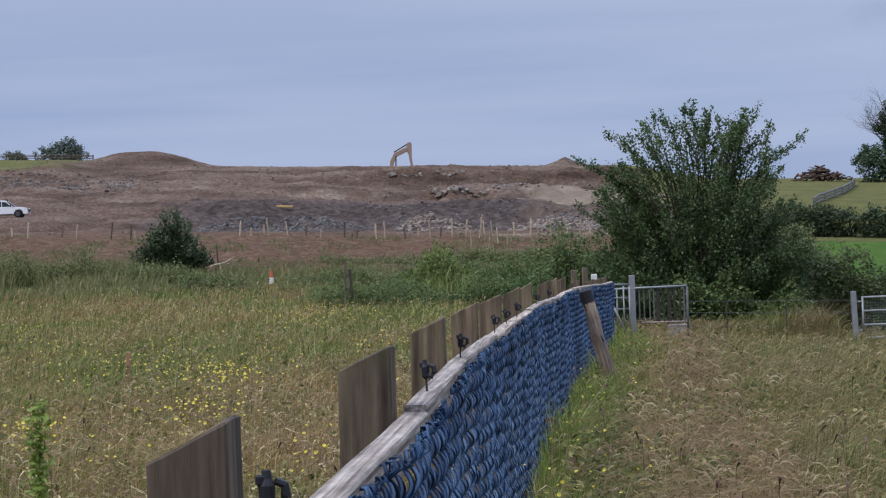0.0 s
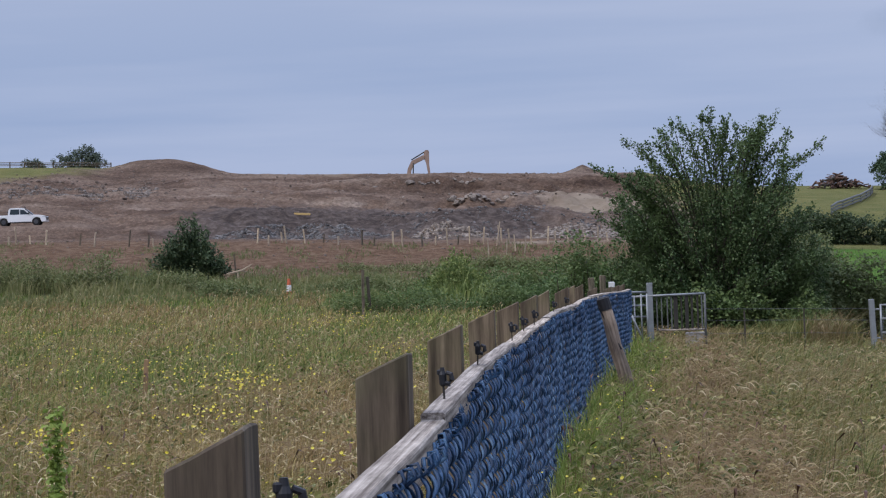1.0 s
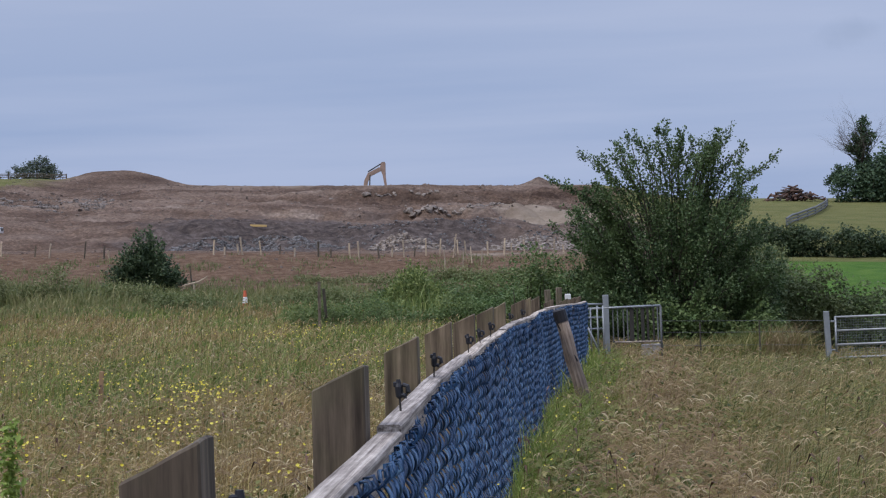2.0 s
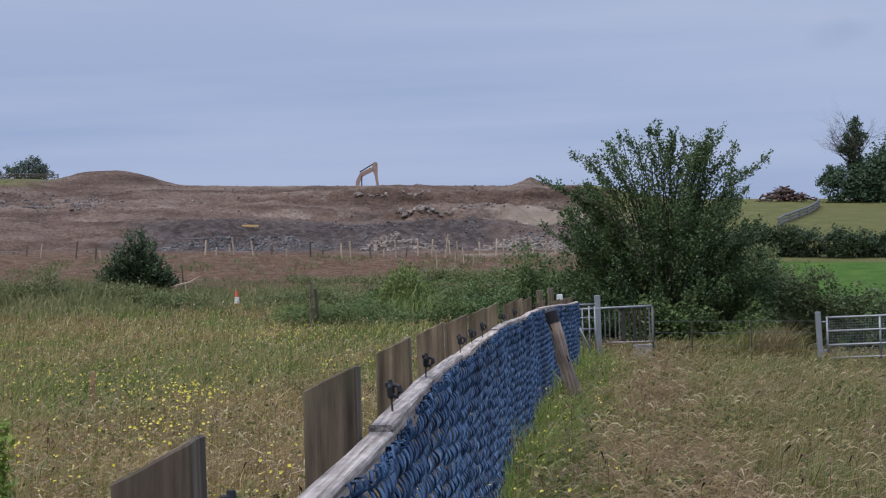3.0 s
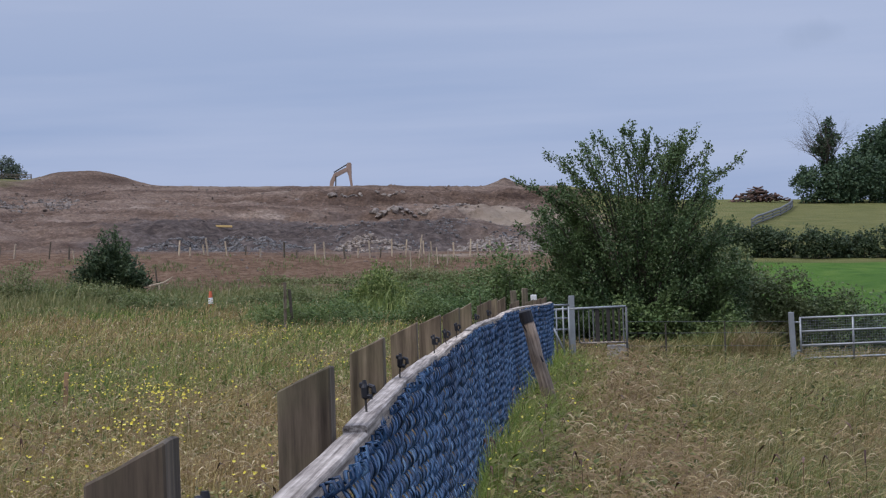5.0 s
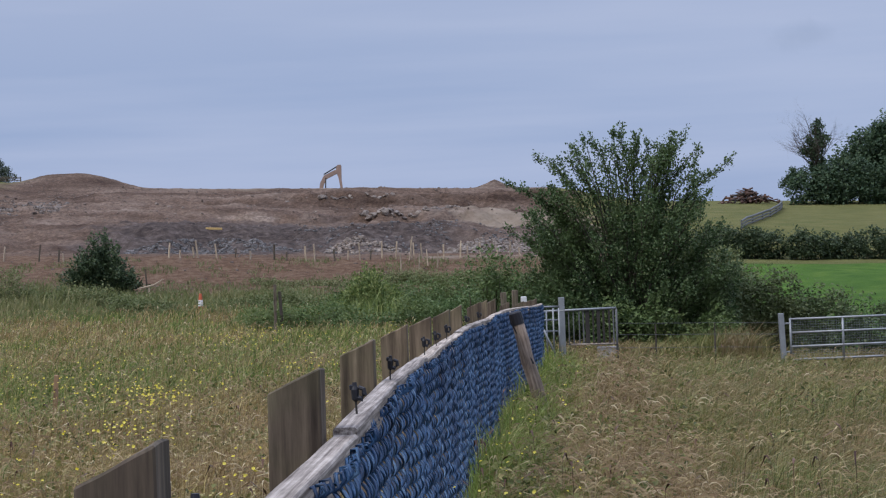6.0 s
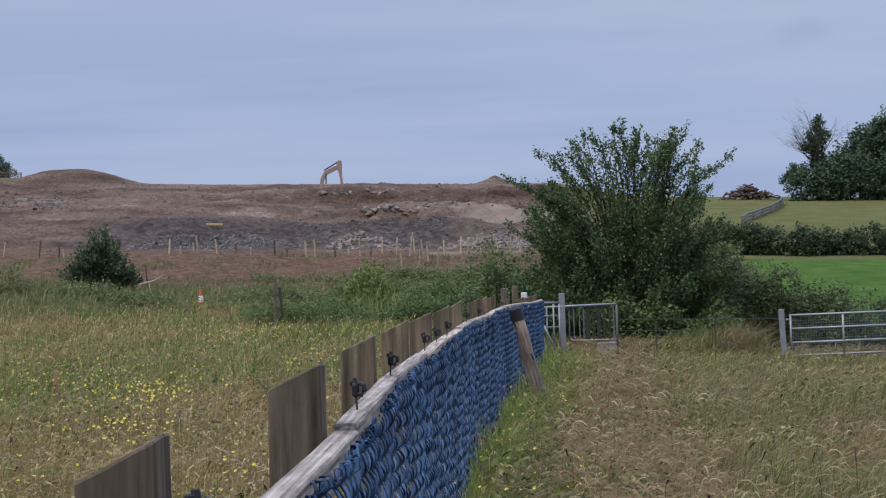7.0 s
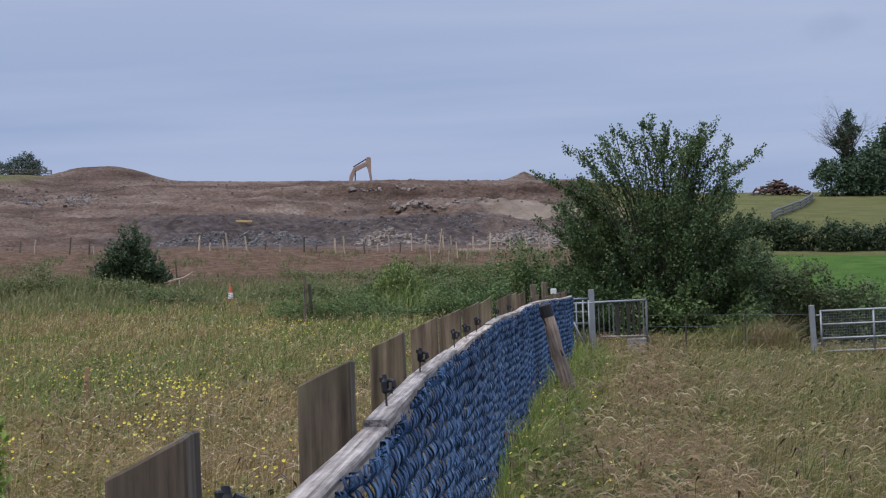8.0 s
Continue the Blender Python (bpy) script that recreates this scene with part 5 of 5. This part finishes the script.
# ---------------------------------------------------------------- grass
def blades(name, x, y, height, width, mat, label, seed, wind=0.35, category="grass", bend=1.0):
    """Bent blades of three faces each."""
    r = np.random.default_rng(seed)
    n = len(x)
    z = land(x, y) - 0.02
    a = r.uniform(0, math.pi, n)
    side = np.stack([np.cos(a), np.sin(a), np.zeros(n)], 1) * (width * 0.5)[:, None]
    b = r.uniform(0, 2 * math.pi, n)
    lean = (np.stack([np.cos(b) * 0.5 + wind, np.sin(b) * 0.5, np.zeros(n)], 1)) * (bend * height * r.uniform(0.3, 1.7, n))[:, None]
    root = np.stack([x, y, z], 1)
    mid = root + lean * 0.28 + np.stack([0 * x, 0 * x, height * 0.6], 1)
    tip = root + lean + np.stack([0 * x, 0 * x, height * r.uniform(0.6, 1.05, n)], 1)
    v = np.stack([root - side, root + side, mid + side * 0.8, mid - side * 0.8, tip], 1)
    return tagged(new(name, patterned(name, v, [(0, 1, 2, 3), (3, 2, 4)], mat)), label, category, kind="stuff")


def seed_heads(name, x, y, height, size, mat, label, seed, wind=0.5, category="grass"):
    """Stalks that bow at the top into a slender head."""
    r = np.random.default_rng(seed)
    n = len(x)
    z = land(x, y)
    b = r.uniform(0, 2 * math.pi, n)
    d = np.stack([np.cos(b) * 0.45 + wind, np.sin(b) * 0.45, np.zeros(n)], 1) * (height * r.uniform(0.2, 0.85, n))[:, None]
    root = np.stack([x, y, z], 1)
    up = np.array([0, 0, 1.0])
    s = size[:, None]
    w = np.stack([np.cos(b + 1.2), np.sin(b + 1.2), np.zeros(n)], 1) * s * 0.035
    neck = root + d * 0.5 + up * (height * 0.86)[:, None]
    belly = neck + d * 0.35 + up * s * r.uniform(0.15, 0.5, (n, 1))
    tip = belly + d * 0.5 + up * s * r.uniform(-0.9, 0.3, (n, 1))
    v = np.stack([root - w * 0.4, root + w * 0.4, neck + w * 0.5, neck - w * 0.5, belly + w * 2.6, belly - w * 2.6, tip], 1)
    return tagged(new(name, patterned(name, v, [(0, 1, 2, 3), (3, 2, 4, 5), (5, 4, 6)], mat)), label, category, kind="stuff")


def arched(name, x, y, height, reach, thick, mat, label, seed, way=0.0, spread=0.9):
    """Stalks that bow right over under a long soft head."""
    r = np.random.default_rng(seed)
    n = len(x)
    b = way + r.normal(0, spread, n)
    go = np.stack([np.cos(b), np.sin(b), np.zeros(n)], 1)
    side = np.stack([-np.sin(b), np.cos(b), np.zeros(n)], 1) * 0.6 + np.array([0, 0, 0.8])
    root = np.stack([x, y, land(x, y)], 1)
    rows = []
    for f, up, w in ((0.0, 0.0, 0.2), (0.12, 0.62, 0.18), (0.32, 0.92, 0.25), (0.52, 1.0, 0.75), (0.72, 1.0, 1.0), (0.9, 0.93, 0.85), (1.04, 0.8, 0.1)):
        c = root + go * (reach * f)[:, None] + np.array([0, 0, 1.0]) * (height * up)[:, None]
        rows += [c - side * (thick * w * 0.5)[:, None], c + side * (thick * w * 0.5)[:, None]]
    v = np.stack(rows, 1)
    return tagged(new(name, patterned(name, v, [(2 * k, 2 * k + 1, 2 * k + 3, 2 * k + 2) for k in range(6)], mat)), label, "grass", kind="stuff")


def wedge(n, d0, d1, seed, lo=-0.31, hi=0.31):
    """Plan points whose density falls with distance."""
    r = np.random.default_rng(seed)
    y = d0 * (d1 / d0) ** r.random(n)
    return r.uniform(lo, hi, n) * y, y, r


def fence_side(x, y):
    return x - np.interp(y, FENCE_Y, FENCE_X)


def worn_line(y):
    """How far from the fence the worn strip of the field runs."""
    return 1.15 + 0.004 * (y - 14)


def build_grass():
    # the long meadow beyond the fence
    x, y, r = wedge(210000, 6, 122, 101)
    keep = (fence_side(x, y) < -0.18) | (y > 60)
    keep &= ~((y > 44) & (fence_side(x, y) > 0) & (y < 62)) & ~((y > 50) & (x > 7.5))
    x, y = x[keep], y[keep]
    h = (0.34 + 0.1 * wave_noise(x, y, 7, 5)) * (1 + 0.42 * wave_noise(x, y, 1.9, 43)) * r.uniform(0.6, 1.35, len(x))
    patch = wave_noise(x, y, 11, 6) + 0.35 * wave_noise(x, y, 2.5, 7)
    w = np.maximum(0.004, 0.00042 * y) * r.uniform(0.6, 1.4, len(x))
    # a fresh green hollow farther out, a brown worn stretch nearer
    hollow = np.exp(-((x + 4.0) / 1.9) ** 2 - ((y - 48) / 10) ** 2)
    patch = patch + 0.75 * hollow - 0.6 * np.exp(-((x + 1.5) / 1.3) ** 2 - ((y - 23) / 6) ** 2)
    green = patch + 0.35 * smooth_step(16, 34, y) + 0.3 * wave_noise(x, y, 1.1, 61) > 0.42
    brown = ~green & (patch - 0.008 * (y - 16) + 0.3 * wave_noise(x, y, 4, 8) < 0.0)
    mix = ~green & ~brown
    blades("meadow_grass", x[mix], y[mix], h[mix], w[mix], M_GRASS, "long mixed meadow grass, olive and straw coloured", 111, 0.4, bend=1.7)
    blades("brown_grass", x[brown], y[brown], h[brown] * 0.9, w[brown], M_BROWN, "brown bent-over meadow grass gone to seed", 118, 0.45, bend=2.0)
    blades("green_grass", x[green], y[green], h[green] * 1.1, w[green], M_GREENGRASS, "fresh green patches of long meadow grass", 112, 0.3, bend=1.5)
    x, y, r = wedge(60000, 7, 115, 102)
    keep = (fence_side(x, y) < -0.2) | ((y > 62) & (x < 7.5))
    patch = wave_noise(x, y, 11, 6) + 0.35 * wave_noise(x, y, 2.5, 7)
    keep &= r.random(len(x)) < np.where(patch + 0.35 * smooth_step(16, 34, y) > 0.46, 0.22, 0.95)
    x, y = x[keep], y[keep]
    seed_heads("meadow_seed_heads", x, y, r.uniform(0.3, 0.58, len(x)), np.maximum(0.05, 0.002 * y) * r.uniform(0.6, 1.3, len(x)), M_SEED, "brown and straw seed heads over the meadow", 113, 0.35)
    # low broad-leaved herbs in the gaps; their dull green also imitates shade there
    x, y, r = wedge(17000, 8, 60, 155, -0.31, 0.31)
    side = fence_side(x, y)
    keep = (np.abs(side) > 0.25) & ((side < 0) | (y < 44)) & (wave_noise(x, y, 3.5, 66) + 0.7 * wave_noise(x, y, 1.1, 67) > np.where(side < 0, 0.15, 0.3))
    x, y = x[keep], y[keep]
    herbs = leaf_cloud("meadow_herbs", np.stack([x, y, land(x, y) + r.uniform(0.12, 0.3, len(x))], 1), (0.11, 0.16, 0.09), 7, 0.055, M_DULLGREEN, 156)
    tagged(new("meadow_herbs", herbs), "low green broad-leaved herbs among the grass", "weeds", kind="stuff")
    # the dry field on the near side of the fence
    x, y, r = wedge(150000, 6, 47, 103, -0.05, 0.31)
    side = fence_side(x, y)
    keep = side > 0.12
    x, y, side = x[keep], y[keep], side[keep]
    h = (0.30 + 0.08 * wave_noise(x, y, 5, 15)) * (1 + 0.42 * wave_noise(x, y, 1.6, 44)) * r.uniform(0.6, 1.35, len(x))
    w = np.maximum(0.004, 0.00042 * y) * r.uniform(0.6, 1.4, len(x))
    lush = side + 0.3 * wave_noise(x, y, 2.2, 16) + r.normal(0, 0.18, len(x)) < 0.42 + 0.012 * y
    tread = ~lush & (np.abs(side - worn_line(y) + 0.2 * wave_noise(x, y, 5, 36)) < 0.52 + 0.25 * wave_noise(x, y, 2, 37)) & (r.random(len(x)) < 0.9)
    blades("trodden_grass", x[tread], y[tread], h[tread] * 0.8, w[tread], M_PINK, "pinkish trodden dry grass along the field edge", 119, 0.3, bend=2.0)
    dull = ~lush & ~tread & (wave_noise(x, y, 7, 51) + 0.5 * wave_noise(x, y, 1.8, 52) > -0.15 - 0.6 * (1 - smooth_step(9.5, 12.5, y)))
    blades("green_field_grass", x[dull], y[dull], h[dull], w[dull], M_DULLGREEN, "dull green grass showing between the dry straw", 133, 0.5, bend=1.6)
    lush_or = lush | tread | dull
    blades("dry_grass", x[~lush_or], y[~lush_or], h[~lush_or], w[~lush_or], M_STRAW, "dry pinkish straw grass blown over", 114, 0.5, bend=1.7)
    tall = 0.95 + 0.45 * smooth_step(9, 17, y[lush]) * (1 - smooth_step(0.1, 0.6, side[lush]))
    blades("lush_grass", x[lush], y[lush], h[lush] * tall, w[lush], M_LUSH, "lush green grass along the fence foot", 115, 0.2, bend=1.3)
    x, y, r = wedge(30000, 7, 46, 104, -0.02, 0.31)
    keep = (fence_side(x, y) > 0.15) & ((fence_side(x, y) > 0.8) | (r.random(len(x)) < 0.5)) & (r.random(len(x)) < np.where(wave_noise(x, y, 7, 51) + 0.5 * wave_noise(x, y, 1.8, 52) > 0.12, 0.3, 0.85))
    x, y = x[keep], y[keep]
    seed_heads("dry_seed_heads", x, y, r.uniform(0.26, 0.46, len(x)), np.maximum(0.055, 0.0022 * y) * r.uniform(0.6, 1.4, len(x)), M_SEEDDRY, "pale nodding seed heads over dry grass", 116, 0.6)
    # bleached heads bowed over by the wind
    x, y, r = wedge(16000, 8, 44, 151, -0.02, 0.31)
    side = fence_side(x, y)
    pinkish = np.abs(side - worn_line(y)) < 0.6
    keep = (side > 0.25) & (r.random(len(x)) < np.where(pinkish, 0.6, 0.08 + 0.25 * (wave_noise(x, y, 3, 53) > 0.25)))
    x, y = x[keep], y[keep]
    arched("bowed_grass", x, y, r.uniform(0.24, 0.42, len(x)), r.uniform(0.10, 0.26, len(x)), (0.006 + 0.00022 * y) * r.uniform(0.6, 1.4, len(x)), M_PALEHEAD, "bleached grass heads bowed over by wind", 152, 0.1, 0.8)
    x, y, r = wedge(22000, 8, 50, 153, -0.31, 0.06)
    keep = (fence_side(x, y) < -0.25) & (r.random(len(x)) < np.where(wave_noise(x, y, 4, 54) + 0.6 * wave_noise(x, y, 1.3, 55) > 0.15, 0.4, 0.1))
    x, y = x[keep], y[keep]
    arched("bowed_grass", x, y, r.uniform(0.28, 0.48, len(x)), r.uniform(0.08, 0.22, len(x)), (0.006 + 0.00022 * y) * r.uniform(0.6, 1.4, len(x)), M_PALEHEAD, "bleached meadow grass heads bowed over by wind", 154, 0.2, 1.0)
    # the same meadow and field round and behind the viewer
    r = np.random.default_rng(106)
    x, y = r.uniform(-26, 26, 60000), r.uniform(-24, 14, 60000)
    keep = (np.abs(x) > 0.31 * np.maximum(y, 0) + 0.02) & ((y < 6.5) | (np.abs(x) > 0.31 * y)) & (np.abs(fence_side(x, y)) > 0.2) & (np.hypot(x, y) > 0.9)
    x, y = x[keep], y[keep]
    west = fence_side(x, y) < 0
    h = 0.36 * r.uniform(0.6, 1.3, len(x))
    blades("meadow_grass", x[west], y[west], h[west], np.full(west.sum(), 0.012), M_GRASS, "long mixed meadow grass, olive and straw coloured", 131, 0.3, bend=1.4)
    blades("dry_grass", x[~west], y[~west], h[~west], np.full((~west).sum(), 0.012), M_STRAW, "dry pinkish straw grass blown over", 132, 0.4, bend=1.4)
    # a tall dry stand under the hedge between the gates
    r = np.random.default_rng(107)
    x, y = r.uniform(4.9, 7.75, 5200), r.uniform(40.8, 45.5, 5200)
    h = r.uniform(0.35, 0.75, len(x)) * (0.75 + 0.6 * smooth_step(5.6, 7.4, x))
    blades("tall_dry_grass", x, y, h, r.uniform(0.012, 0.026, len(x)), M_STRAW, "tall dry grass under the hedge", 134, 0.25, bend=1.2)
    # rough grass on the banks and round the far scrub
    x, y, r = wedge(80000, 112, 166, 105)
    keep = (wave_noise(x, y, 9, 17) + 0.4 * wave_noise(x, y, 2.5, 27) + 0.008 * (128 - y) + 0.5 * smooth_step(-5, 4, x) > -0.27 + 0.25 * smooth_step(150, 160, y)) & (x < 16)
    keep &= np.abs(x + 0.0825 * y) > 0.035 * np.clip(123 - y, 0, 20)
    x, y = x[keep], y[keep]
    blades("bank_grass", x, y, r.uniform(0.12, 0.45, len(x)), r.uniform(0.03, 0.07, len(x)), M_SCRUB, "rough tufted grass on the earth bank", 117, 0.1, bend=1.6)


build_grass()


def build_tall_weeds():
    r = np.random.default_rng(141)
    n = 46000
    x, y = r.uniform(-40, 8, n), r.uniform(108, 139, n)
    keep = (wave_noise(x, y, 10, 18) + 0.5 * wave_noise(x, y, 3, 19) > -0.2 + 0.02 * (y - 122) + 0.02 * np.clip(x + 14, 0, 40))
    keep &= (np.abs(x + 0.0825 * y) > 0.7) | (y > 121)
    x, y = x[keep], y[keep]
    h = r.uniform(0.3, 1.0, len(x)) * (1 + 1.2 * smooth_step(13, 20, -x) * (0.6 + 0.5 * wave_noise(x, y, 6, 28))) * (0.35 + 0.65 * smooth_step(110, 127, y))
    blades("tall_weeds", x, y, h, r.uniform(0.04, 0.08, len(x)), M_WEEDS, "tall grey-green weeds below the earth bank", 142, 0.08, "weeds", 0.7)
    # tall stalks over the brambles
    n = 9000
    x, y = r.uniform(-6, 9, n), r.uniform(84, 100, n)
    keep = wave_noise(x, y, 5, 62) + 0.5 * wave_noise(x, y, 1.6, 63) > 0.05
    x, y = x[keep], y[keep]
    h = r.uniform(0.5, 1.3, len(x)) * (0.8 + 0.6 * np.exp(-((x - 0.2) / 1.3) ** 2))
    blades("tall_weeds", x, y, h, r.uniform(0.03, 0.07, len(x)), M_LIMEWEED, "tall yellow-green stalks among the brambles", 144, 0.1, "weeds", 0.8)
    # a leafy stand of tall weeds in their midst
    stand = thing("tall_weed", "tall stand of leafy yellow-green weeds over the brambles", "weeds", at=(-0.15, 91.0, float(land(-0.15, 91.0))))
    rr = random.Random(145)
    bm = bmesh.new()
    stems = []
    for _ in range(150):
        sx, sy = rr.gauss(0, 0.75), rr.uniform(-1.8, 1.8)
        top = float(np.interp(sx, [-1.8, -0.8, -0.1, 0.6, 1.6], [0.9, 1.7, 2.5, 1.8, 0.9])) * rr.uniform(0.6, 1.05)
        tip = (sx * 1.1 + rr.gauss(0, 0.12), sy, top)
        tube(bm, [(sx, sy, -0.1), tip], [0.012, 0.005], 3, False)
        stems.append(((sx, sy, top * 0.25), tip))
    part("stems", bm, M_LIMEWEED, stand)["kind"] = "stuff"
    part("leaves", twig_leaves("leaves", stems, 42, 0.12, M_LIMEWEED, 146, 0.11), M_LIMEWEED, stand)
    # a spike of green weed standing in the meadow
    for wx, wy, top in ((-1.79, 9.0, 1.08),):
        w = thing("tall_weed", "tall bright green leafy weed standing above the grass", "weed", at=(wx, wy, 0))
        bm = bmesh.new()
        tube(bm, [(0, 0, -0.05), (0.01, 0, top * 0.5), (0.03, 0, top)], [0.005, 0.004, 0.002], 5)
        part("stem", bm, M_GREENGRASS, w)
        z = np.linspace(0.15, top, 60)
        c = np.stack([0.02 * z, 0 * z, z], 1)
        part("leaves", leaf_cloud("leaves", c, (0.042, 0.042, 0.02), 13, 0.034, M_LIME, 143), M_LIME, w)["kind"] = "stuff"


build_tall_weeds()


def build_flowers():
    def heads(name, x, y, z, size, mat, label, seed):
        r = np.random.default_rng(seed)
        n, k = len(x), 6
        c = np.stack([x, y, z], 1)
        nrm = r.normal(0, 0.45, (n, 3)) + [0, -0.5, 1]
        nrm /= np.linalg.norm(nrm, axis=1)[:, None]
        u = np.cross(nrm, [1.0, 0.1, 0])
        u /= np.linalg.norm(u, axis=1)[:, None]
        w = np.cross(nrm, u)
        ring = [c + size[:, None] * (u * math.cos(t) + w * math.sin(t) + nrm * 0.35) for t in np.arange(k) * 2 * math.pi / k]
        v = np.stack([c - nrm * size[:, None] * 0.1] + ring, 1)
        tagged(new(name, patterned(name, v, [(0, i + 1, (i + 1) % k + 1) for i in range(k)], mat)), label, "flowers", kind="stuff")

    x, y, r = wedge(60000, 9, 80, 121)
    keep = (fence_side(x, y) < -0.3) & (wave_noise(x, y, 5, 25) + 1.1 * wave_noise(x, y, 1.0, 26) > 1.22)
    x, y = x[keep], y[keep]
    # thicker clumps, some of them small stands of one plant
    for cx, cy, sx, sy, n in ((-2.45, 22.8, 0.22, 1.0, 110), (-2.5, 22.2, 0.45, 2.0, 70), (-3.4, 53, 0.5, 3.5, 80), (-3.2, 50, 0.8, 4.0, 60), (-5.8, 32, 0.6, 2.5, 60), (-3.9, 25.6, 0.5, 2.0, 60), (-2.4, 13.4, 0.15, 0.5, 14), (-0.96, 13.0, 0.25, 0.6, 22), (-0.6, 15, 0.2, 1.0, 24), (-4.5, 35, 0.8, 3.0, 40), (-8, 48, 1.0, 4, 60)):
        x, y = np.concatenate([x, r.normal(cx, sx, n)]), np.concatenate([y, r.normal(cy, sy, n)])
    keep = fence_side(x, y) < -0.15
    x, y = x[keep], y[keep]
    heads("yellow_flowers", x, y, land(x, y) + r.uniform(0.34, 0.6, len(x)), r.uniform(0.006, 0.014, len(x)) + 0.0001 * y, M_PETAL, "small yellow buttercups scattered through the meadow", 122)
    x, y, r = wedge(700, 9, 40, 123, -0.03, 0.3)
    keep = (fence_side(x, y) > 0.15) & (fence_side(x, y) < 0.9)
    x, y = x[keep], y[keep]
    heads("yellow_flowers", x, y, land(x, y) + r.uniform(0.34, 0.55, len(x)), r.uniform(0.006, 0.013, len(x)), M_PETAL, "few yellow buttercups along the fence foot", 124)
    # cream heads, small and many
    x, y, r = wedge(2200, 9, 34, 161, -0.31, 0.06)
    keep = (fence_side(x, y) < -0.3) & (wave_noise(x, y, 4, 64) + 0.7 * wave_noise(x, y, 1.2, 65) > 0.35)
    x, y = x[keep], y[keep]
    heads("cream_flowers", x, y, land(x, y) + r.uniform(0.3, 0.55, len(x)), r.uniform(0.004, 0.009, len(x)) + 0.00012 * y, M_UMBEL, "small cream flower heads through the meadow", 162)
    # dark dock spikes
    x, y, r = wedge(420, 10, 60, 125)
    seed_heads("dock_spikes", x, y, r.uniform(0.4, 0.62, len(x)), np.full(len(x), 0.11), M_DOCK, "dark brown dock seed spikes", 126, 0.1, "weeds")


build_flowers()
